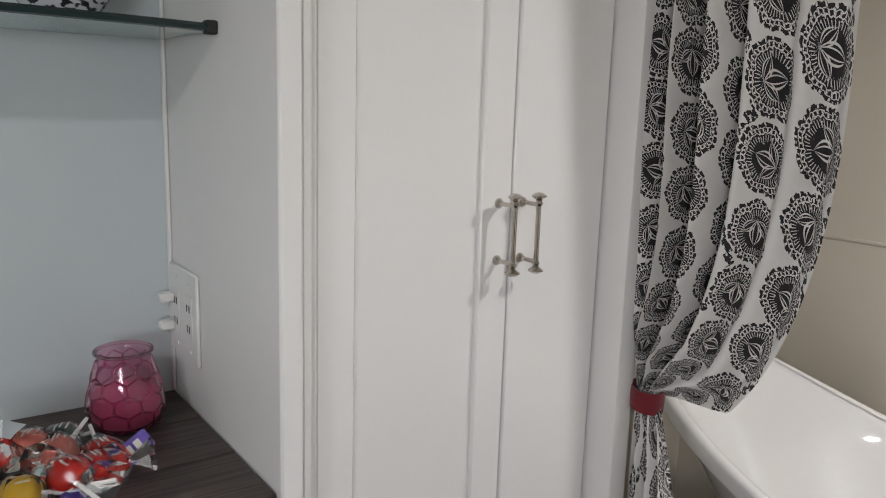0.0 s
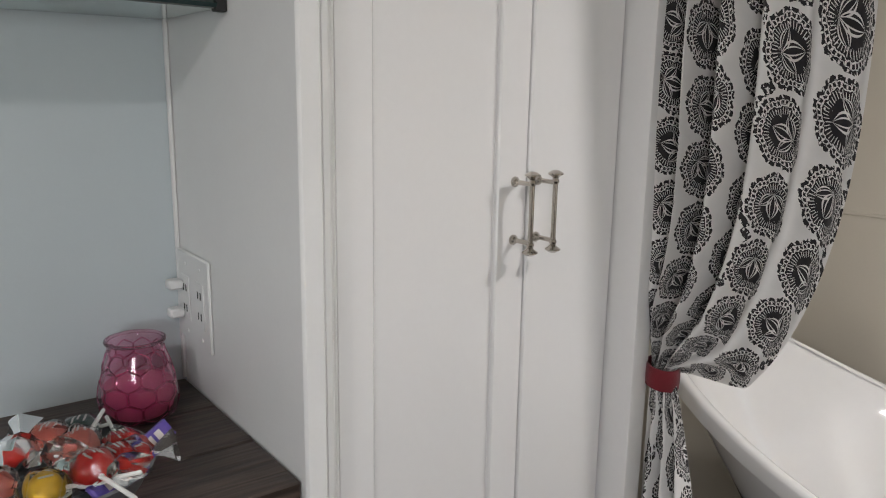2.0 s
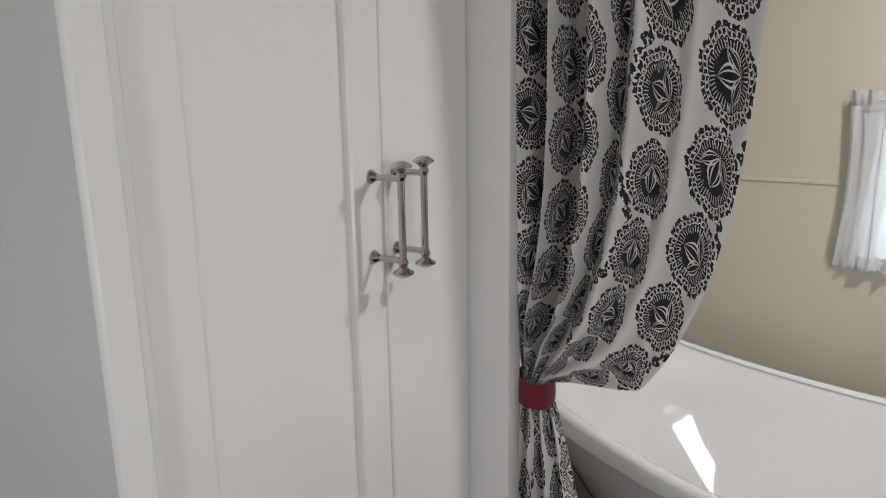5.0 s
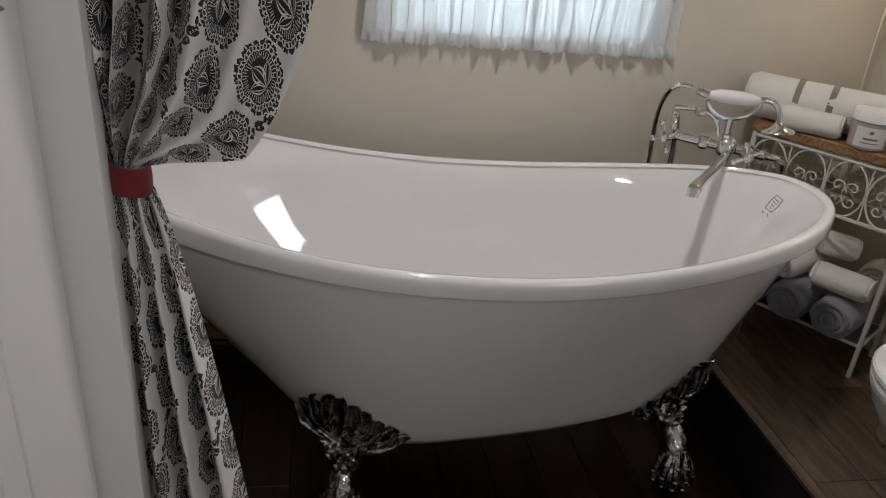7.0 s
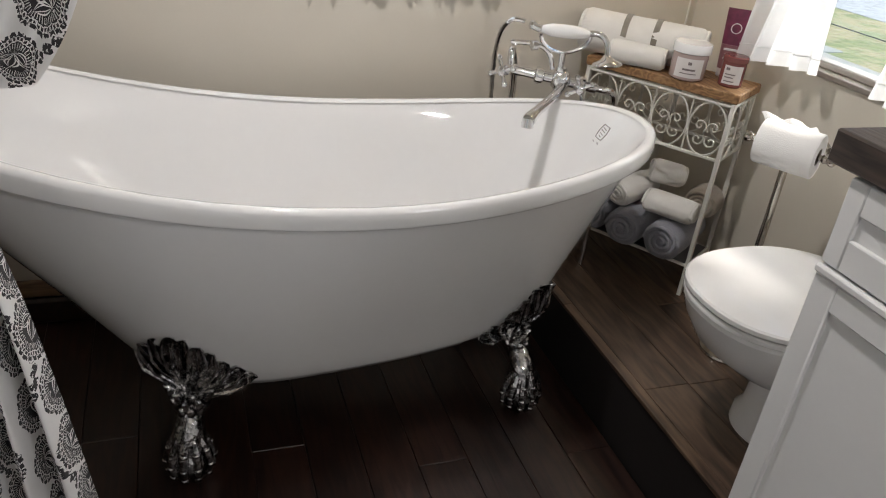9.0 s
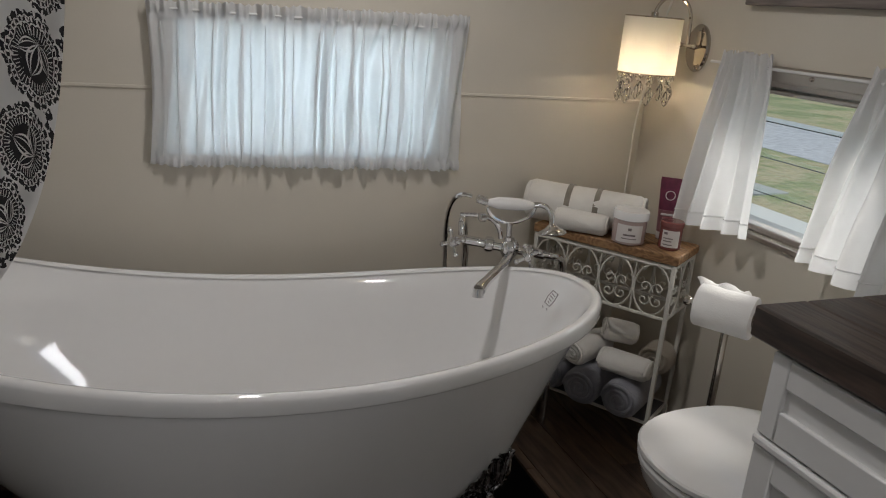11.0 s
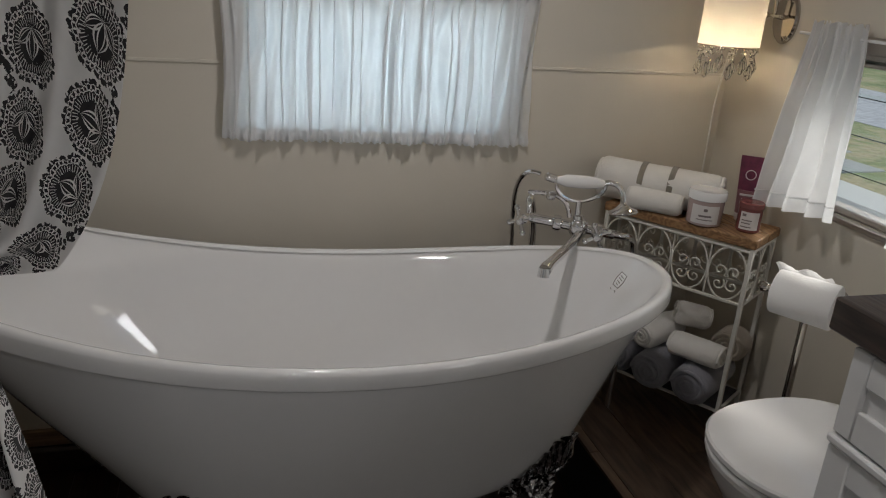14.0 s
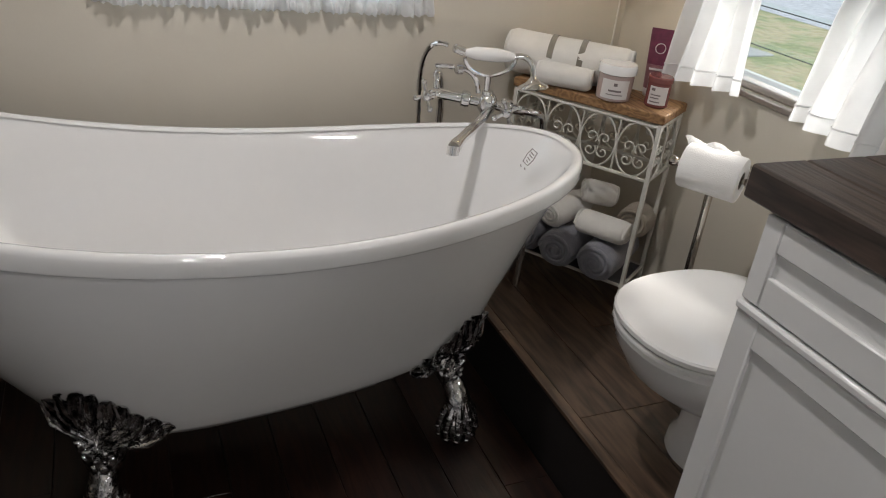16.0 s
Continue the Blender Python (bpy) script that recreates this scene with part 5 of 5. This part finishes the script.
# ---- framed sign over the window ----
FX1, FX0, FZ0, FZ1 = 2.132, 1.47, 1.274, 1.650
sign = thing("framed_sign", (1.83, Y_RIGHT, FZ0), "framed white sign reading Bubble Bath with a drawn tub", "picture")
bm = B()
w = 0.026
for a, b, c, e in ((FX0, FX1, FZ0, FZ0 + w), (FX0, FX1, FZ1 - w, FZ1), (FX0, FX0 + w, FZ0 + w, FZ1 - w), (FX1 - w, FX1, FZ0 + w, FZ1 - w)):
    box(bm, a, b, Y_RIGHT + 0.001, Y_RIGHT + 0.028, c, e, 0.003)
part("frame", bm, M_FRAME, sign, "grey-brown wooden frame")
board = part("board", box(B(), FX0 + w - 0.002, FX1 - w + 0.002, Y_RIGHT + 0.001, Y_RIGHT + 0.012, FZ0 + w - 0.002, FZ1 - w + 0.002), M_ART, sign)


def lettering(text, size, m, material, parent, name="lettering", shear=0.0):
    cu = bpy.data.curves.new(name, "FONT")
    cu.body, cu.size, cu.extrude, cu.shear, cu.align_x = text, size, 0.0006, shear, "LEFT"
    tmp = bpy.data.objects.new(name, cu)
    scene.collection.objects.link(tmp)
    me = bpy.data.meshes.new_from_object(tmp.evaluated_get(bpy.context.evaluated_depsgraph_get()))
    bpy.data.objects.remove(tmp)
    me.transform(m)
    me.transform(Matrix.Translation(-base_of(parent)))
    me.materials.clear()
    me.materials.append(material)
    ob = new(name, me)
    ob.parent = parent
    return ob


lettering("Bubble Bath", 0.056, Matrix.Translation((2.086, Y_RIGHT + 0.0135, 1.345)) @ Matrix.Rotation(math.pi, 4, "Z") @ Matrix.Rotation(math.pi / 2, 4, "X"), M_BLACK, board, shear=0.35)
bm = B()
box(bm, 1.58, 1.82, Y_RIGHT + 0.0125, Y_RIGHT + 0.0135, 1.322, 1.41)
part("drawn_tub", bm, M_ALU, board, "grey drawing of a tub")
bm = B()
box(bm, 1.56, 1.845, Y_RIGHT + 0.0128, Y_RIGHT + 0.0145, 1.314, 1.319)
part("drawn_line", bm, M_INK, board)

# ---- windows ----
win = tagged(new("window_1"), "wide trailer window behind gathered white cotton", "window", kind="structure")
win.location = (X_TUB, -0.14, 0.79)
bm = B()
for a, b, c, e in ((-0.50, -0.47, 0.79, 1.13), (0.19, 0.22, 0.79, 1.13), (-0.47, 0.19, 0.79, 0.815), (-0.47, 0.19, 1.105, 1.13)):
    box(bm, X_TUB + 0.03, X_TUB + 0.06, a, b, c, e, 0.003)
part("window_frame", bm, M_ALU, win)
pane = part("pane", box(B(), X_TUB + 0.043, X_TUB + 0.047, -0.47, 0.19, 0.815, 1.105), M_GLASS, win)
pane.visible_shadow = False

wc = thing("window_curtain", (X_TUB - 0.02, -0.14, 0.75), "gathered white cotton curtain covering the whole window", "curtain")


def tub_cloth(u, v):
    sag = 0.010 * math.sin(math.pi * v) * (1 if u > 0.5 else -1) * (abs(u - 0.5) * 2) ** 6
    y = 0.285 - 0.850 * u + sag
    z = 1.168 + 0.020 * u - (0.405 + 0.032 * u) * v
    pin = math.exp(-((v - 0.085) / 0.03) ** 2) + math.exp(-((v - 0.93) / 0.025) ** 2)
    f = noise.noise((u * 9, v * 1.3, 0.3))
    x = X_TUB - 0.020 - 0.010 * math.sin(60 * u + 7 * f) * (1 - 0.5 * min(1, pin)) - 0.007 * math.sin(143 * u + 4 * f + 2 * v) + 0.006 * min(1, pin)
    x -= 0.006 * noise.noise((u * 22, v * 3, 1.7))
    if v < 0.07 or v > 0.94:
        x += 0.004 * math.sin(330 * u + 5 * f) + 0.003 * math.sin(190 * u)
        z += 0.0022 * math.sin(290 * u + 3 * f) + 0.002 * math.sin(61 * u)
    return (min(x, X_TUB - 0.004), y, z)


cloth_sheet("drape", tub_cloth, 420, 44, 0.43, M_SHEER, wc)
rng = random.Random(8)
for k in range(22):
    u0 = 0.05 + 0.90 * (k + rng.uniform(-0.35, 0.35)) / 21
    w0, lean, top = rng.choice((0.004, 0.006, 0.010, 0.014)), rng.uniform(-0.02, 0.02), rng.uniform(0.03, 0.16)

    def tuck(a, b, u0=u0, w0=w0, lean=lean, top=top):
        v = top + (0.955 - top) * b
        u = u0 + lean * (b - 0.5) ** 2 * 2 + (a - 0.5) * w0 * (0.5 + 0.8 * math.sin(math.pi * b))
        p = tub_cloth(min(max(u, 0), 1), v)
        return (p[0] - 0.003 - 0.004 * math.sin(math.pi * a), p[1], p[2])

    cloth_sheet("tuck", tuck, 4, 14, 0.4, M_SHEER, wc)
for v0, v1 in ((0.012, 0.105), (0.925, 0.985)):
    cloth_sheet("pocket", lambda a, b, v0=v0, v1=v1: tuple(q - d for q, d in zip(tub_cloth(a, v0 + (v1 - v0) * b), (0.004, 0, 0))), 420, 5, 0.04, M_SHEER, wc, "doubled hem")
part("rod", rod(B(), (X_TUB - 0.010, 0.280, 1.150), (X_TUB - 0.010, -0.556, 1.150), 0.003), M_TRIM, wc)

lou = tagged(new("window_2"), "aluminium louvred window with tilted glass slats", "window", kind="structure")
lou.location = (1.868, Y_RIGHT, 0.705)
bm = B()
for a, b, c, e in ((1.572, 1.597, 0.707, 1.116), (2.138, 2.163, 0.707, 1.116), (1.597, 2.138, 0.707, 0.724), (1.597, 2.138, 1.078, 1.116), (1.597, 2.138, 1.062, 1.074)):
    box(bm, a, b, Y_RIGHT - 0.085, Y_RIGHT - 0.004, c, e, 0.003)
box(bm, 1.54, 2.19, Y_RIGHT + 0.0005, Y_RIGHT + 0.016, 1.092, 1.132, 0.004)
box(bm, 1.54, 2.19, Y_RIGHT + 0.0005, Y_RIGHT + 0.014, 0.688, 0.706, 0.004)
part("window_frame", bm, M_ALU, lou, "ribbed aluminium frame")
for k in range(4):
    zc = 0.762 + 0.092 * k
    pane = part("louvre", box(B(), 1.599, 2.136, -0.0025, 0.0025, -0.050, 0.050, 0, pose(0, Y_RIGHT - 0.05, zc, 16, 0, 0)), M_GLASS, lou)
    pane.visible_shadow = False
    edge = part("louvre_edge", box(B(), 1.599, 2.136, -0.0027, 0.0027, -0.0525, -0.0505, 0, pose(0, Y_RIGHT - 0.05, zc, 16, 0, 0)), M_EDGE, pane, "green polished glass edge")
latch = part("latch", ball(B(), (1.87, Y_RIGHT + 0.018, 1.112), 0.006), M_NICKEL, lou)


def side_panel(name, x_top, x_bot, flip):
    ct = thing(name, ((x_bot[0] + x_bot[1]) / 2, Y_RIGHT + 0.03, 0.66), "short white cotton curtain panel drawn aside at the window", "curtain", "window curtain panels")

    def fn(u, v):
        g = smoothstep(0.05, 0.5, v)
        a = x_top[0] + (x_top[1] - x_top[0]) * u
        b = x_bot[0] + (x_bot[1] - x_bot[0]) * u
        x = a + (b - a) * v ** 0.8
        z = 1.155 - 0.462 * v + 0.035 * flip * (u - 0.5) * v
        pin = math.exp(-((v - 0.06) / 0.03) ** 2)
        y = Y_RIGHT + 0.030 + 0.045 * v + 0.016 * (0.45 + g) * math.sin(2 * math.pi * 4.2 * u + 1.1 * v + 2.5 * noise.noise((u * 4, v * 1.5, flip))) * (1 - 0.4 * pin) + 0.006 * math.sin(41 * u + 2 * v) * (1 - 0.6 * v) + 0.004 * math.sin(96 * u) * (1 - g)
        if v < 0.05:
            z += 0.005 * math.sin(70 * u)
        return (x, max(y, Y_RIGHT + 0.018), z)

    cloth_sheet("drape", fn, 150, 40, 0.48, M_SHEER, ct)
    hem = [Vector(fn(i / 60, 0.92)) + Vector((0, 0.0015, 0)) for i in range(61)]
    part("hem", tube(B(), hem, 0.0018, 5), M_SHEER, ct)
    return ct


side_panel("window_curtain_panel", (2.165, 1.990), (2.185, 1.895), 1)
side_panel("window_curtain_panel", (1.690, 1.495), (1.735, 1.490), -1)
part("rod", rod(B(), (2.22, Y_RIGHT + 0.026, 1.124), (1.51, Y_RIGHT + 0.026, 1.124), 0.004), M_TRIM, lou)

# ---- outside ----
ZG = -0.75
bm = B()
bm.faces.new([bm.verts.new(p) for p in ((-400, -400, ZG), (400, -400, ZG), (400, 400, ZG), (-400, 400, ZG))])
solid("ground", bm, M_GRASS, "patchy green and tan lawn around the trailer", "lawn", kind="structure", smooth=0)
solid("pavement", box(B(), -4, 18, -6.5, -1.6, ZG - 0.05, ZG + 0.03, 0.01), M_CONCRETE, "pale concrete pad beside the trailer", "pavement", kind="structure")
solid("road", box(B(), -60, 80, -14.6, -10.3, ZG - 0.05, ZG + 0.006), M_GRAVEL, "blue-grey gravel drive across the lawn", "road", kind="structure")

slab_path = tagged(new("paving_slabs"), "pale stone slabs set in the lawn", "paving", kind="structure")
slab_path.location = (8.0, -8.0, ZG)
for k, (sx, sy, turn) in enumerate(((9.3, -7.6, 12), (10.3, -8.5, 8), (11.4, -9.4, 14), (8.3, -7.2, 5), (12.6, -9.9, 10))):
    part("slab", box(B(), -0.42, 0.42, -0.36, 0.36, -0.04, 0.02, 0.012, pose(sx, sy, ZG, 0, 0, turn)), M_SLAB, slab_path)

# ---- floor planks, last ----
rng = random.Random(11)


def planks(parent, y0, y1, ztop, material, width, x0, x1):
    y = y0
    base = base_of(parent)
    k = 0
    while y < y1 - 0.02:
        w = min(width, y1 - y)
        x = x0 - rng.uniform(0, 0.9)
        while x < x1:
            length = rng.uniform(0.9, 1.5)
            a, b = max(x, x0), min(x + length, x1)
            if b - a > 0.03:
                me = mesh_of("plank", box(B(), a + 0.0006, b - 0.0006, y + 0.0007, y + w - 0.0007, ztop - 0.011, ztop - rng.uniform(0, 0.0006), 0.0012), material, 0)
                me.transform(Matrix.Translation(-base))
                ob = new("plank", me)
                ob.parent = parent
            x += length
        y += w
        k += 1


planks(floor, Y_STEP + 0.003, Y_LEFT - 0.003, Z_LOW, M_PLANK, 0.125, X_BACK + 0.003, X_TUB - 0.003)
planks(platform, Y_RIGHT + 0.003, Y_STEP, 0.0, M_PLANK2, 0.125, X_BACK + 0.003, X_TUB - 0.003)
